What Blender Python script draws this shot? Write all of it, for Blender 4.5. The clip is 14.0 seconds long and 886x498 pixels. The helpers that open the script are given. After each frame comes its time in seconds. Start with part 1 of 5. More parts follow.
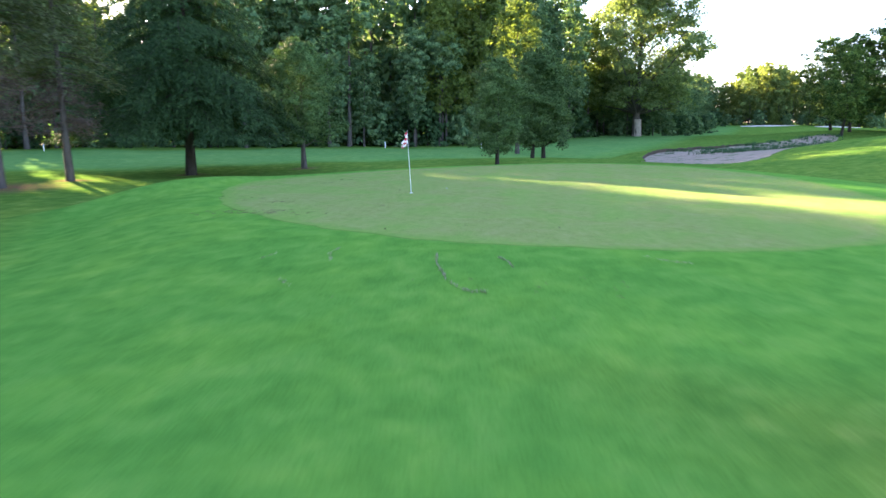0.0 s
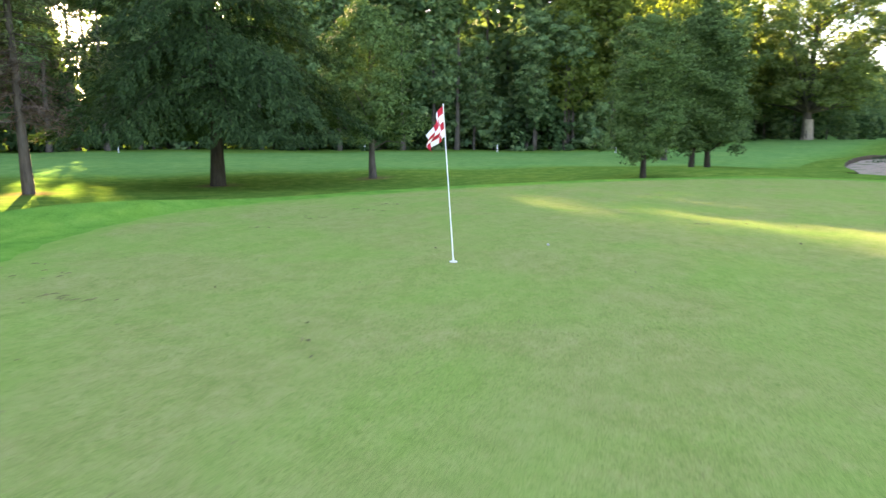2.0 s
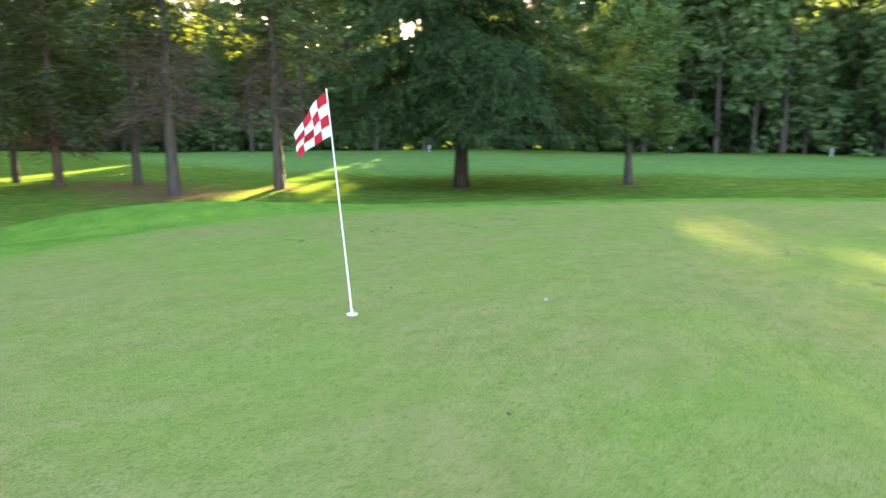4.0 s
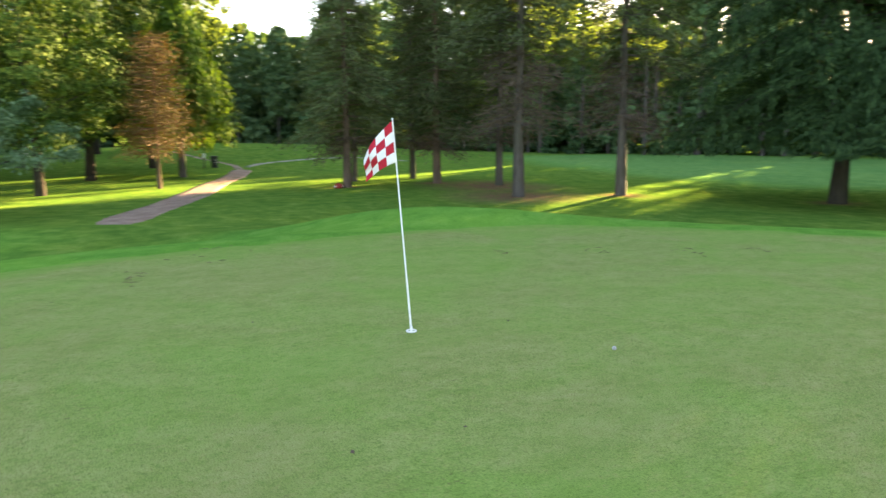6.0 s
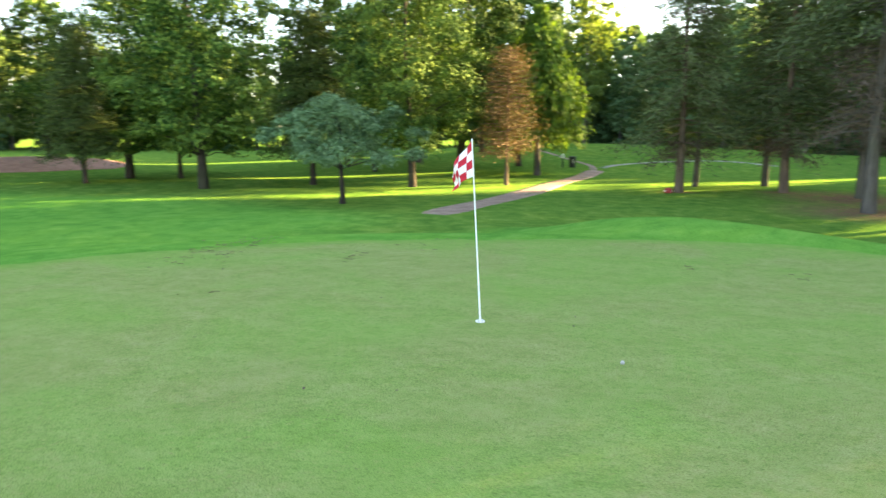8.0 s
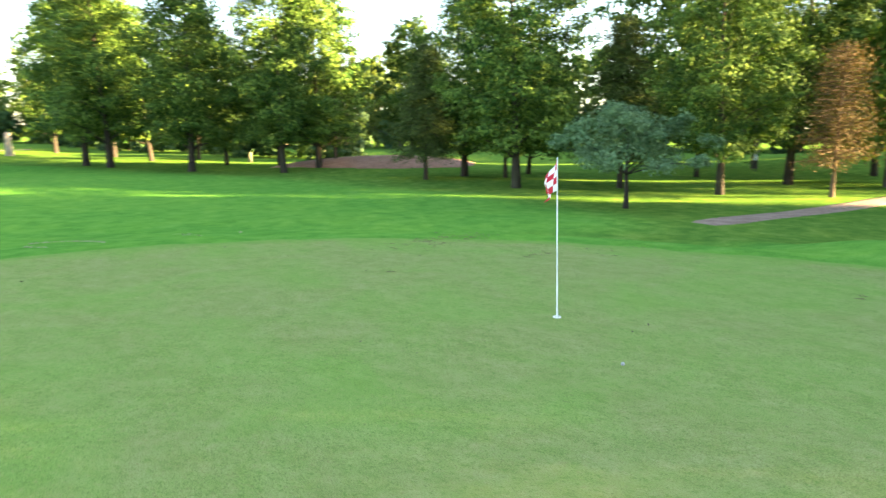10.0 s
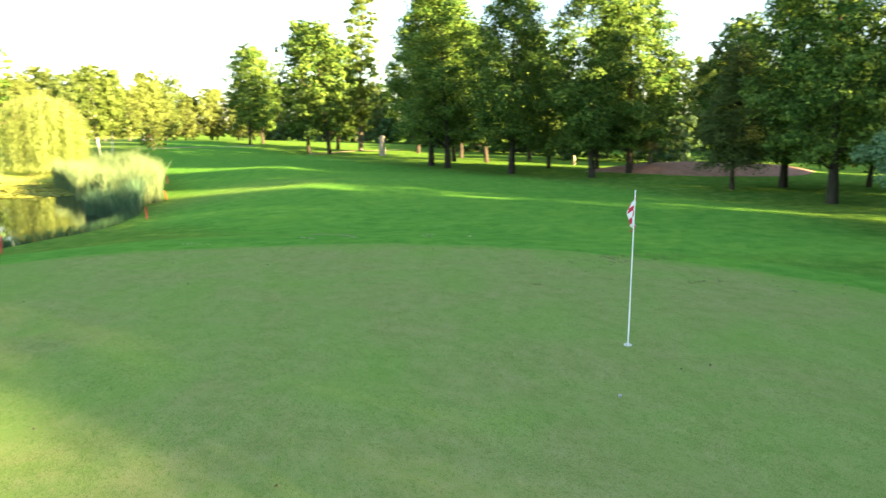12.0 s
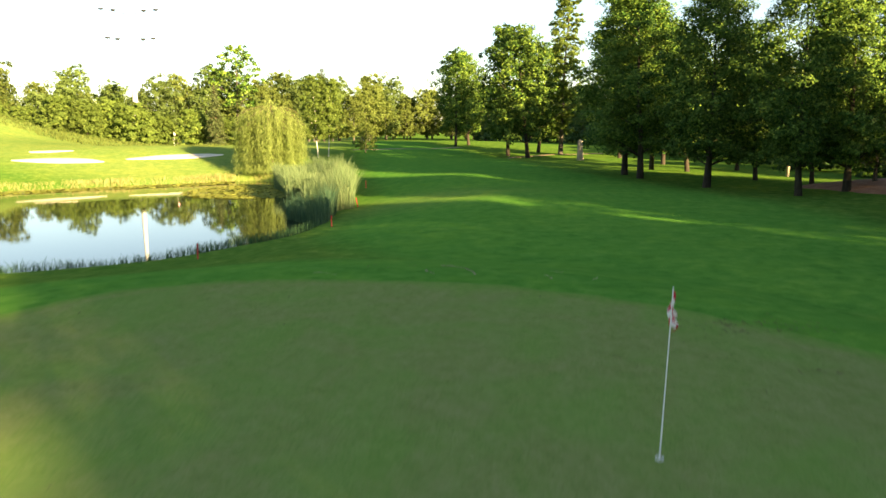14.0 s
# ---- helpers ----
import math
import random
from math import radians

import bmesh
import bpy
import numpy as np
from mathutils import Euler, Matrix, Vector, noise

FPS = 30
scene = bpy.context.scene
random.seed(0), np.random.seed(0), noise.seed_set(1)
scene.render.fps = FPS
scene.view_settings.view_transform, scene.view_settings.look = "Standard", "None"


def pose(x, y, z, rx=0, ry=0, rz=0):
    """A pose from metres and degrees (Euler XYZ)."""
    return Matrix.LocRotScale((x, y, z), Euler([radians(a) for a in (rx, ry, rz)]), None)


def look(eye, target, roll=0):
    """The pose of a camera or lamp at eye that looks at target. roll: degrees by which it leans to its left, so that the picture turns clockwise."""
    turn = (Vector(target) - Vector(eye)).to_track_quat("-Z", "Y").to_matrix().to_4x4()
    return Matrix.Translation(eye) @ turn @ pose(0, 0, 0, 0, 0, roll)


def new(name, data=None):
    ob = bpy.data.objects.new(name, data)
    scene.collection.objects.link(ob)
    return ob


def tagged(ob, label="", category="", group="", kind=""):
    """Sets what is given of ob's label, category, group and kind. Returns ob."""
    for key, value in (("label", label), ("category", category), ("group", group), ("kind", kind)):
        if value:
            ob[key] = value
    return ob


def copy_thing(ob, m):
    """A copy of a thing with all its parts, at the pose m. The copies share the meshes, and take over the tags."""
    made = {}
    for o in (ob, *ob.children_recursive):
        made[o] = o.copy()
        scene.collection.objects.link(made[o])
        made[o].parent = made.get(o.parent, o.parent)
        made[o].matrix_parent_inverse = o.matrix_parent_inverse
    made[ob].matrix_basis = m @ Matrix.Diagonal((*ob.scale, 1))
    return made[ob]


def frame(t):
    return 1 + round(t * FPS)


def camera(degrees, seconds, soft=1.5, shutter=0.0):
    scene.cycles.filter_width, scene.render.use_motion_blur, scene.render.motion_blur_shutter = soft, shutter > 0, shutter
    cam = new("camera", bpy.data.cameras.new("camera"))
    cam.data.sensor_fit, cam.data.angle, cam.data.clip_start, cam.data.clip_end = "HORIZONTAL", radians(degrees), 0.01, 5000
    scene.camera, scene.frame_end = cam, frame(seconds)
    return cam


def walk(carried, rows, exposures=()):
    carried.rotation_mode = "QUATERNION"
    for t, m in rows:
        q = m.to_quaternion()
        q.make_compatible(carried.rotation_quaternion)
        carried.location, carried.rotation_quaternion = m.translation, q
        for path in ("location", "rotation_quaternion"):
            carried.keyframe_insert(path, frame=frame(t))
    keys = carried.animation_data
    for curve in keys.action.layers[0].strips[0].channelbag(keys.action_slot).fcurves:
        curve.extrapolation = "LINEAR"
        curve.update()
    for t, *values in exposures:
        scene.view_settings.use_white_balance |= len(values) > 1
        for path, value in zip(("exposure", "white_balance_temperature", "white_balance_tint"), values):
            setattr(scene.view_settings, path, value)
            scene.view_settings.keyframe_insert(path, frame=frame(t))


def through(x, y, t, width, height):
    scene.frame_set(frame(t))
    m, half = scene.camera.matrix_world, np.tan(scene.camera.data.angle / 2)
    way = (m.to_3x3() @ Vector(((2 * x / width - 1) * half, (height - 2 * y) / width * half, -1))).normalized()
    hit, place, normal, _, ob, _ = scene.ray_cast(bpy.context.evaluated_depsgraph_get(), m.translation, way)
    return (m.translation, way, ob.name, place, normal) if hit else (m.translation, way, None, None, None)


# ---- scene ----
cam = camera(63.93, 14.0, soft=1.5, shutter=0.55)
# seconds, x, y, z, heading, tilt, lean
PATH = [
    (0, 1.112, -24.775, 2.457, 0.00, -10.15, -0.04),
    (0.5, 1.209, -18.212, 2.246, 0.39, -10.00, -0.04),
    (1, 1.234, -13.714, 2.130, 3.84, -9.97, -0.05),
    (1.5, 1.315, -11.420, 1.982, 7.06, -9.87, -0.02),
    (2, 1.576, -9.561, 1.868, 10.21, -9.80, -0.03),
    (2.2, 1.784, -8.903, 1.826, 11.92, -9.79, -0.03),
    (2.5, 2.164, -7.978, 1.768, 14.80, -9.77, -0.04),
    (3, 3.001, -6.665, 1.702, 20.85, -9.74, -0.06),
    (3.5, 3.944, -5.633, 1.706, 28.48, -9.72, -0.10),
    (4, 4.780, -4.803, 1.806, 37.31, -9.69, -0.16),
    (4.3, 5.159, -4.353, 1.912, 42.95, -9.68, -0.22),
    (4.5, 5.366, -4.060, 1.996, 46.76, -9.68, -0.21),
    (5, 5.861, -3.411, 2.081, 55.03, -9.64, -0.12),
    (5.5, 6.383, -2.803, 2.076, 62.54, -9.63, -0.07),
    (6, 6.736, -2.073, 2.055, 70.24, -9.58, -0.07),
    (6.5, 7.200, -1.354, 2.102, 78.47, -9.59, -0.02),
    (7, 7.562, -0.554, 2.164, 86.45, -9.62, 0.11),
    (7.5, 7.863, 0.311, 2.213, 94.11, -9.62, 0.06),
    (8, 8.124, 1.235, 2.288, 101.78, -9.68, 0.13),
    (8.5, 8.274, 2.184, 2.364, 109.49, -9.72, 0.19),
    (9, 8.340, 3.149, 2.452, 117.03, -9.78, 0.20),
    (9.2, 8.334, 3.520, 2.478, 119.87, -9.76, 0.15),
    (9.5, 8.300, 4.064, 2.511, 124.02, -9.74, 0.10),
    (10, 8.130, 4.933, 2.558, 130.67, -9.70, 0.05),
    (10.5, 7.773, 5.762, 2.620, 137.37, -9.66, 0.00),
    (11, 7.220, 6.570, 2.728, 144.57, -9.62, -0.04),
    (11.4, 6.643, 7.215, 2.864, 150.98, -9.59, -0.09),
    (11.5, 6.488, 7.377, 2.903, 152.65, -9.67, -0.17),
    (12, 5.851, 7.981, 3.015, 158.83, -9.69, -0.20),
    (12.5, 5.190, 8.496, 3.133, 164.75, -9.67, -0.20),
    (13, 4.538, 8.843, 3.248, 170.27, -9.67, -0.13),
    (13.5, 3.933, 9.016, 3.374, 174.82, -9.74, -0.11),
    (13.6, 3.798, 8.959, 3.445, 175.44, -9.82, -0.02),
    (13.8, 3.538, 8.665, 3.692, 175.88, -9.91, -0.07),
    (13.9, 3.402, 8.409, 3.893, 175.94, -9.95, -0.13),
    (14, 3.257, 8.071, 4.131, 175.99, -9.94, -0.25),
]
EXPOSURES = [(0.0, 4.44, 6100, 29), (0.5, 4.53, 6800, 36), (1.0, 4.68, 7400, 35), (2.2, 4.71, 7650, 27), (5.0, 4.79, 7650, 26), (5.5, 4.76, 7750, 24),
             (6.0, 4.33, 7900, 20), (6.6, 4.46, 7800, 17), (7.5, 4.62, 7650, 16), (9.0, 4.69, 7500, 14), (11.4, 4.28, 7300, 12), (12.5, 3.80, 7350, 10), (13.5, 3.12, 7600, 10), (14.0, 2.93, 7650, 10)]
walk(cam, [(t, pose(x, y, z, 90 + tilt, -lean, yaw)) for t, x, y, z, yaw, tilt, lean in PATH], EXPOSURES)

# ---- light ----
SUN_YAW, SUN_UP = 36.0, 13.0
world = bpy.data.worlds.new("sky")
scene.world = world
world.use_nodes = True
wn = world.node_tree.nodes
sky = wn.new("ShaderNodeTexSky")
sky.sky_type = "NISHITA"
sky.sun_disc = False
sky.sun_elevation = radians(SUN_UP)
sky.sun_rotation = radians(-SUN_YAW)
sky.air_density, sky.dust_density, sky.ozone_density = 0.8, 0.7, 1.0
wn["Background"].inputs["Strength"].default_value = 0.048
world.node_tree.links.new(sky.outputs["Color"], wn["Background"].inputs["Color"])
sun_to = Vector((-math.sin(radians(SUN_YAW)) * math.cos(radians(SUN_UP)), math.cos(radians(SUN_YAW)) * math.cos(radians(SUN_UP)), math.sin(radians(SUN_UP))))
sun_data = bpy.data.lights.new("sun", "SUN")
sun_data.energy, sun_data.angle, sun_data.color = 4.3, radians(0.7), (1.0, 0.77, 0.44)
sun = new("sun", sun_data)
sun.matrix_world = look(sun_to * 300, (0, 0, 0))


# ---- materials ----
class Nodes:
    """A short hand for a node material."""

    def __init__(self, name):
        self.mat = bpy.data.materials.new(name)
        self.mat.use_nodes = True
        self.tree = self.mat.node_tree
        self.bsdf = self.tree.nodes["Principled BSDF"]
        self.out = self.tree.nodes["Material Output"]
        self.place = self.tree.nodes.new("ShaderNodeNewGeometry").outputs["Position"]

    def link(self, a, b):
        self.tree.links.new(a, b)

    def noise(self, scale, detail=4.0, rough=0.55, stretch=None, turn=0.0, warp=0.0):
        n = self.tree.nodes.new("ShaderNodeTexNoise")
        n.inputs["Scale"].default_value, n.inputs["Detail"].default_value, n.inputs["Roughness"].default_value = scale, detail, rough
        n.inputs["Distortion"].default_value = warp
        src = self.place
        if stretch:
            m = self.tree.nodes.new("ShaderNodeMapping")
            m.inputs["Scale"].default_value = stretch
            m.inputs["Rotation"].default_value = (0, 0, radians(turn))
            self.link(src, m.inputs["Vector"])
            src = m.outputs["Vector"]
        self.link(src, n.inputs["Vector"])
        return n.outputs["Fac"]

    def ramp(self, fac, stops, smooth=False):
        r = self.tree.nodes.new("ShaderNodeValToRGB")
        while len(r.color_ramp.elements) < len(stops):
            r.color_ramp.elements.new(0.5)
        for e, (p, c) in zip(r.color_ramp.elements, stops):
            e.position = p
            e.color = (*c, 1) if len(c) == 3 else c
        if smooth:
            r.color_ramp.interpolation = "EASE"
        self.link(fac, r.inputs["Fac"])
        return r.outputs["Color"]

    def mix(self, fac, a, b, mode="MIX"):
        m = self.tree.nodes.new("ShaderNodeMix")
        m.data_type, m.blend_type = "RGBA", mode
        for k, v in ((0, fac), (6, a), (7, b)):
            if isinstance(v, (int, float)):
                m.inputs[k].default_value = v
            elif isinstance(v, tuple):
                m.inputs[k].default_value = (*v, 1)
            else:
                self.link(v, m.inputs[k])
        return m.outputs[2]

    def attribute(self, name):
        a = self.tree.nodes.new("ShaderNodeAttribute")
        a.attribute_name = name
        return a.outputs["Fac"]

    def bump(self, height, strength, distance):
        b = self.tree.nodes.new("ShaderNodeBump")
        b.inputs["Strength"].default_value, b.inputs["Distance"].default_value = strength, distance
        self.link(height, b.inputs["Height"])
        self.link(b.outputs["Normal"], self.bsdf.inputs["Normal"])

    def finish(self, colour, rough=0.8, spec=0.3):
        if isinstance(colour, tuple):
            self.bsdf.inputs["Base Color"].default_value = (*colour, 1)
        else:
            self.link(colour, self.bsdf.inputs["Base Color"])
        self.bsdf.inputs["Roughness"].default_value = rough
        self.bsdf.inputs["Specular IOR Level"].default_value = spec
        return self.mat


def leaf_material(name, dark, mid, light, through=0.35, rough=0.8):
    """Leaves that differ one from another and let light through."""
    n = Nodes(name)
    geo = n.tree.nodes.new("ShaderNodeNewGeometry")
    info = n.tree.nodes.new("ShaderNodeObjectInfo")
    col = n.ramp(geo.outputs["Random Per Island"], [(0.0, dark), (0.5, mid), (1.0, light)])
    big = n.noise(0.35, 2.0)
    col = n.mix(n.ramp(big, [(0.35, (0, 0, 0)), (0.7, (0.35, 0.35, 0.35))]), col, light)
    hue = n.tree.nodes.new("ShaderNodeHueSaturation")
    val = n.tree.nodes.new("ShaderNodeMapRange")
    val.inputs["To Min"].default_value, val.inputs["To Max"].default_value = 0.8, 1.2
    n.link(info.outputs["Random"], val.inputs["Value"])
    n.link(val.outputs["Result"], hue.inputs["Value"])
    n.link(col, hue.inputs["Color"])
    col = hue.outputs["Color"]
    n.finish(col, rough, 0.1)
    tr = n.tree.nodes.new("ShaderNodeBsdfTranslucent")
    warm = n.mix(1.0, col, (1.2, 1.2, 0.6), "MULTIPLY")
    n.link(warm, tr.inputs["Color"])
    ms = n.tree.nodes.new("ShaderNodeMixShader")
    ms.inputs["Fac"].default_value = through
    n.link(n.bsdf.outputs["BSDF"], ms.inputs[1])
    n.link(tr.outputs["BSDF"], ms.inputs[2])
    n.link(ms.outputs["Shader"], n.out.inputs["Surface"])
    return n.mat


def bark_material(name, dark, light):
    n = Nodes(name)
    grain = n.noise(7.0, 6.0, 0.65, (1.0, 1.0, 0.18))
    moss = n.noise(0.8, 3.0)
    col = n.ramp(grain, [(0.3, dark), (0.72, light)])
    col = n.mix(n.ramp(moss, [(0.5, (0, 0, 0)), (0.75, (0.4, 0.4, 0.4))]), col, (0.06, 0.07, 0.03))
    n.bump(grain, 0.9, 0.05)
    return n.finish(col, 0.92, 0.15)


def turf_ground():
    """Fairway and rough; the mesh says where the turf is closely mown and where needle litter lies."""
    n = Nodes("turf")
    fine = n.noise(26.0, 5.0, 0.7)
    blades = n.noise(90.0, 3.0, 0.7, (1.0, 0.5, 1.0), 20)
    mid = n.noise(1.6, 5.0, 0.6, warp=0.4)
    broad = n.noise(0.13, 3.0, 0.5)
    mown = n.ramp(mid, [(0.28, (0.059, 0.198, 0.030)), (0.52, (0.084, 0.249, 0.038)), (0.78, (0.130, 0.296, 0.054))])
    rough = n.ramp(mid, [(0.28, (0.048, 0.132, 0.021)), (0.55, (0.09, 0.193, 0.031)), (0.8, (0.172, 0.259, 0.057))])
    col = n.mix(n.attribute("mown"), rough, mown)
    dry = n.ramp(mid, [(0.28, (0.12, 0.21, 0.045)), (0.55, (0.165, 0.260, 0.062)), (0.8, (0.22, 0.30, 0.09))])
    col = n.mix(n.attribute("dry"), col, dry)
    pale = n.ramp(mid, [(0.28, (0.076, 0.205, 0.051)), (0.55, (0.110, 0.262, 0.070)), (0.8, (0.162, 0.314, 0.100))])
    col = n.mix(n.attribute("pale"), col, pale)
    col = n.mix(n.ramp(broad, [(0.35, (0, 0, 0)), (0.7, (0.45, 0.45, 0.45))]), col, n.mix(1.0, col, (1.55, 1.2, 1.2), "MULTIPLY"))
    tuft = n.ramp(n.noise(0.55, 4.0, 0.6, warp=0.5), [(0.46, (0, 0, 0)), (0.68, (0.35, 0.35, 0.35))])
    col = n.mix(tuft, col, n.mix(1.0, col, (1.7, 1.3, 1.1), "MULTIPLY"))
    speck = n.ramp(fine, [(0.25, (0.62, 0.64, 0.6)), (0.5, (1, 1, 1)), (0.78, (1.25, 1.22, 1.3))])
    col = n.mix(1.0, col, speck, "MULTIPLY")
    col = n.mix(n.ramp(blades, [(0.58, (0, 0, 0)), (0.75, (0.35, 0.35, 0.35))]), col, (0.16, 0.24, 0.07))
    needles = n.ramp(n.noise(9.0, 5.0, 0.7), [(0.3, (0.10, 0.06, 0.035)), (0.7, (0.24, 0.16, 0.09))])
    bare = n.mix(n.ramp(n.noise(2.2, 4.0, 0.65), [(0.28, (0, 0, 0)), (0.48, (1, 1, 1))]), (0, 0, 0), n.attribute("litter"))
    col = n.mix(bare, col, needles)
    n.bump(n.mix(0.5, fine, blades), 0.7, 0.03)
    return n.finish(col, 1.0, 0.0)


def turf_green():
    """The putting surface: short and pale, mottled, with mower lanes, dry flecks and small worn specks."""
    n = Nodes("putting_turf")
    broad = n.noise(0.42, 5.0, 0.62, warp=0.6)
    mid = n.noise(3.6, 6.0, 0.72, (1.0, 0.7, 1.0), 35)
    fleck = n.noise(20.0, 5.0, 0.75, (1.0, 0.7, 1.0), 50)
    fine = n.noise(85.0, 4.0, 0.8)
    lanes = n.tree.nodes.new("ShaderNodeTexWave")
    lanes.inputs["Scale"].default_value, lanes.inputs["Distortion"].default_value, lanes.inputs["Detail"].default_value = 0.19, 0.5, 2.0
    m = n.tree.nodes.new("ShaderNodeMapping")
    m.inputs["Rotation"].default_value = (0, 0, radians(12))
    n.link(n.place, m.inputs["Vector"])
    n.link(m.outputs["Vector"], lanes.inputs["Vector"])
    col = n.ramp(mid, [(0.3, (0.158, 0.222, 0.060)), (0.5, (0.204, 0.256, 0.080)), (0.72, (0.252, 0.282, 0.108))])
    col = n.mix(n.ramp(broad, [(0.40, (0, 0, 0)), (0.62, (0.9, 0.9, 0.9))]), col, n.ramp(mid, [(0.3, (0.138, 0.256, 0.050)), (0.7, (0.184, 0.298, 0.072))]))
    col = n.mix(n.ramp(lanes.outputs["Fac"], [(0.3, (0.0, 0.0, 0.0)), (0.7, (0.09, 0.09, 0.09))]), col, (0.27, 0.31, 0.12))
    col = n.mix(n.ramp(fleck, [(0.54, (0, 0, 0)), (0.70, (0.45, 0.45, 0.45))]), col, (0.28, 0.255, 0.110))
    col = n.mix(n.ramp(fleck, [(0.32, (0.8, 0.8, 0.8)), (0.46, (0, 0, 0))]), col, (0.11, 0.195, 0.04))
    patchy = n.ramp(n.noise(0.9, 4.0, 0.7), [(0.55, (0, 0, 0)), (0.7, (1, 1, 1))])
    dirt = n.ramp(n.noise(17.0, 4.0, 0.7, (1.0, 0.45, 1.0), 25), [(0.60, (0, 0, 0)), (0.67, (0.8, 0.8, 0.8))])
    col = n.mix(n.mix(patchy, (0, 0, 0), dirt), col, (0.10, 0.085, 0.045))
    col = n.mix(1.0, col, n.ramp(fine, [(0.3, (0.46, 0.5, 0.44)), (0.5, (1, 1, 1)), (0.72, (1.45, 1.4, 1.45))]), "MULTIPLY")
    prick = n.ramp(n.noise(46.0, 3.0, 0.8, (1.0, 0.6, 1.0), 70), [(0.60, (0, 0, 0)), (0.70, (0.85, 0.85, 0.85))])
    col = n.mix(prick, col, (0.085, 0.13, 0.035))
    edge = n.ramp(n.mix(0.5, n.attribute("rim"), n.noise(5.0, 4.0, 0.7)), [(0.46, (0, 0, 0)), (0.68, (1, 1, 1))])
    col = n.mix(edge, col, n.ramp(mid, [(0.3, (0.116, 0.232, 0.044)), (0.7, (0.176, 0.288, 0.064))]))
    n.bump(n.mix(0.5, fine, fleck), 0.7, 0.015)
    return n.finish(col, 1.0, 0.0)


def sand_material(name, dark, light, weeds=0.0):
    n = Nodes(name)
    mid = n.noise(1.8, 6.0, 0.65)
    fine = n.noise(30.0, 4.0, 0.7)
    col = n.ramp(mid, [(0.3, dark), (0.7, light)])
    col = n.mix(1.0, col, n.ramp(fine, [(0.3, (0.68, 0.68, 0.68)), (0.7, (1.2, 1.2, 1.2))]), "MULTIPLY")
    if weeds:
        col = n.mix(n.ramp(n.noise(0.9, 5.0, 0.7), [(0.6 - weeds, (0, 0, 0)), (0.68 - weeds, (1, 1, 1))]), col, (0.05, 0.12, 0.03))
    n.bump(n.mix(0.5, mid, fine), 0.8, 0.06)
    return n.finish(col, 0.95, 0.1)


def plain(name, colour, rough=0.5, spec=0.4, metal=0.0, grain=0.12, scale=20.0):
    """Paint, plastic or cloth with slight wear."""
    n = Nodes(name)
    f = n.noise(scale, 4.0)
    lo = tuple(c * (1 - grain) for c in colour)
    hi = tuple(min(1.0, c * (1 + grain)) for c in colour)
    n.bsdf.inputs["Metallic"].default_value = metal
    return n.finish(n.ramp(f, [(0.3, lo), (0.7, hi)]), rough, spec)


def water_material():
    n = Nodes("pond_water")
    n.bsdf.inputs["Base Color"].default_value = (0.012, 0.018, 0.010, 1)
    n.bsdf.inputs["Roughness"].default_value = 0.03
    n.bsdf.inputs["IOR"].default_value = 1.33
    n.bsdf.inputs["Specular IOR Level"].default_value = 0.5
    rip = n.noise(1.4, 3.0, 0.5, (1.0, 1.6, 1.0), 30)
    n.bump(rip, 0.05, 0.02)
    return n.mat


TURF, GREEN_TURF, WATER = turf_ground(), turf_green(), water_material()
SAND_PALE = sand_material("pale_bunker_sand", (0.62, 0.56, 0.44), (0.80, 0.74, 0.62))
SAND_GREY = sand_material("grey_bunker_sand", (0.26, 0.200, 0.140), (0.41, 0.325, 0.235), 0.06)
SAND_RED = sand_material("red_earth_sand", (0.25, 0.13, 0.08), (0.40, 0.235, 0.155))
# dark colour that stands for shade on the bunker lip's upright face
LIP_SHADE = sand_material("shaded_lip", (0.055, 0.042, 0.028), (0.12, 0.09, 0.06))
GRAVEL = sand_material("gravel", (0.225, 0.152, 0.108), (0.41, 0.300, 0.222), 0.015)
WORN = sand_material("worn_line", (0.24, 0.22, 0.16), (0.42, 0.40, 0.33), 0.11)
BARK_GREY = bark_material("grey_bark", (0.048, 0.042, 0.035), (0.135, 0.118, 0.098))
BARK_DARK = bark_material("dark_bark", (0.020, 0.016, 0.012), (0.066, 0.054, 0.041))
BARK_BROWN = bark_material("brown_pine_bark", (0.06, 0.042, 0.03), (0.19, 0.13, 0.09))
BARK_WHITE = bark_material("white_birch_bark", (0.42, 0.40, 0.36), (0.78, 0.76, 0.70))
BARK_PALE = bark_material("pale_plane_bark", (0.20, 0.17, 0.125), (0.42, 0.37, 0.30))
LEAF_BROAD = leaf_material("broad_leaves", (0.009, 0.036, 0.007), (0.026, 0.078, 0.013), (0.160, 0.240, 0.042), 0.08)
LEAF_WOOD = leaf_material("woodland_leaves", (0.036, 0.086, 0.038), (0.078, 0.160, 0.066), (0.160, 0.240, 0.096), 0.3)
LEAF_LIME = leaf_material("lime_leaves", (0.072, 0.118, 0.026), (0.112, 0.172, 0.038), (0.165, 0.225, 0.056), 0.5)
LEAF_FAR = leaf_material("far_leaves", (0.098, 0.138, 0.036), (0.130, 0.174, 0.046), (0.168, 0.210, 0.060), 0.5)
LEAF_FAR_DARK = leaf_material("far_dark_leaves", (0.072, 0.118, 0.034), (0.098, 0.150, 0.043), (0.130, 0.182, 0.056), 0.4)
LEAF_PLANE = leaf_material("plane_leaves", (0.090, 0.150, 0.046), (0.150, 0.225, 0.078), (0.230, 0.310, 0.115), 0.55)
LEAF_OLIVE = leaf_material("olive_needles", (0.034, 0.062, 0.016), (0.062, 0.098, 0.026), (0.110, 0.145, 0.040), 0.15)
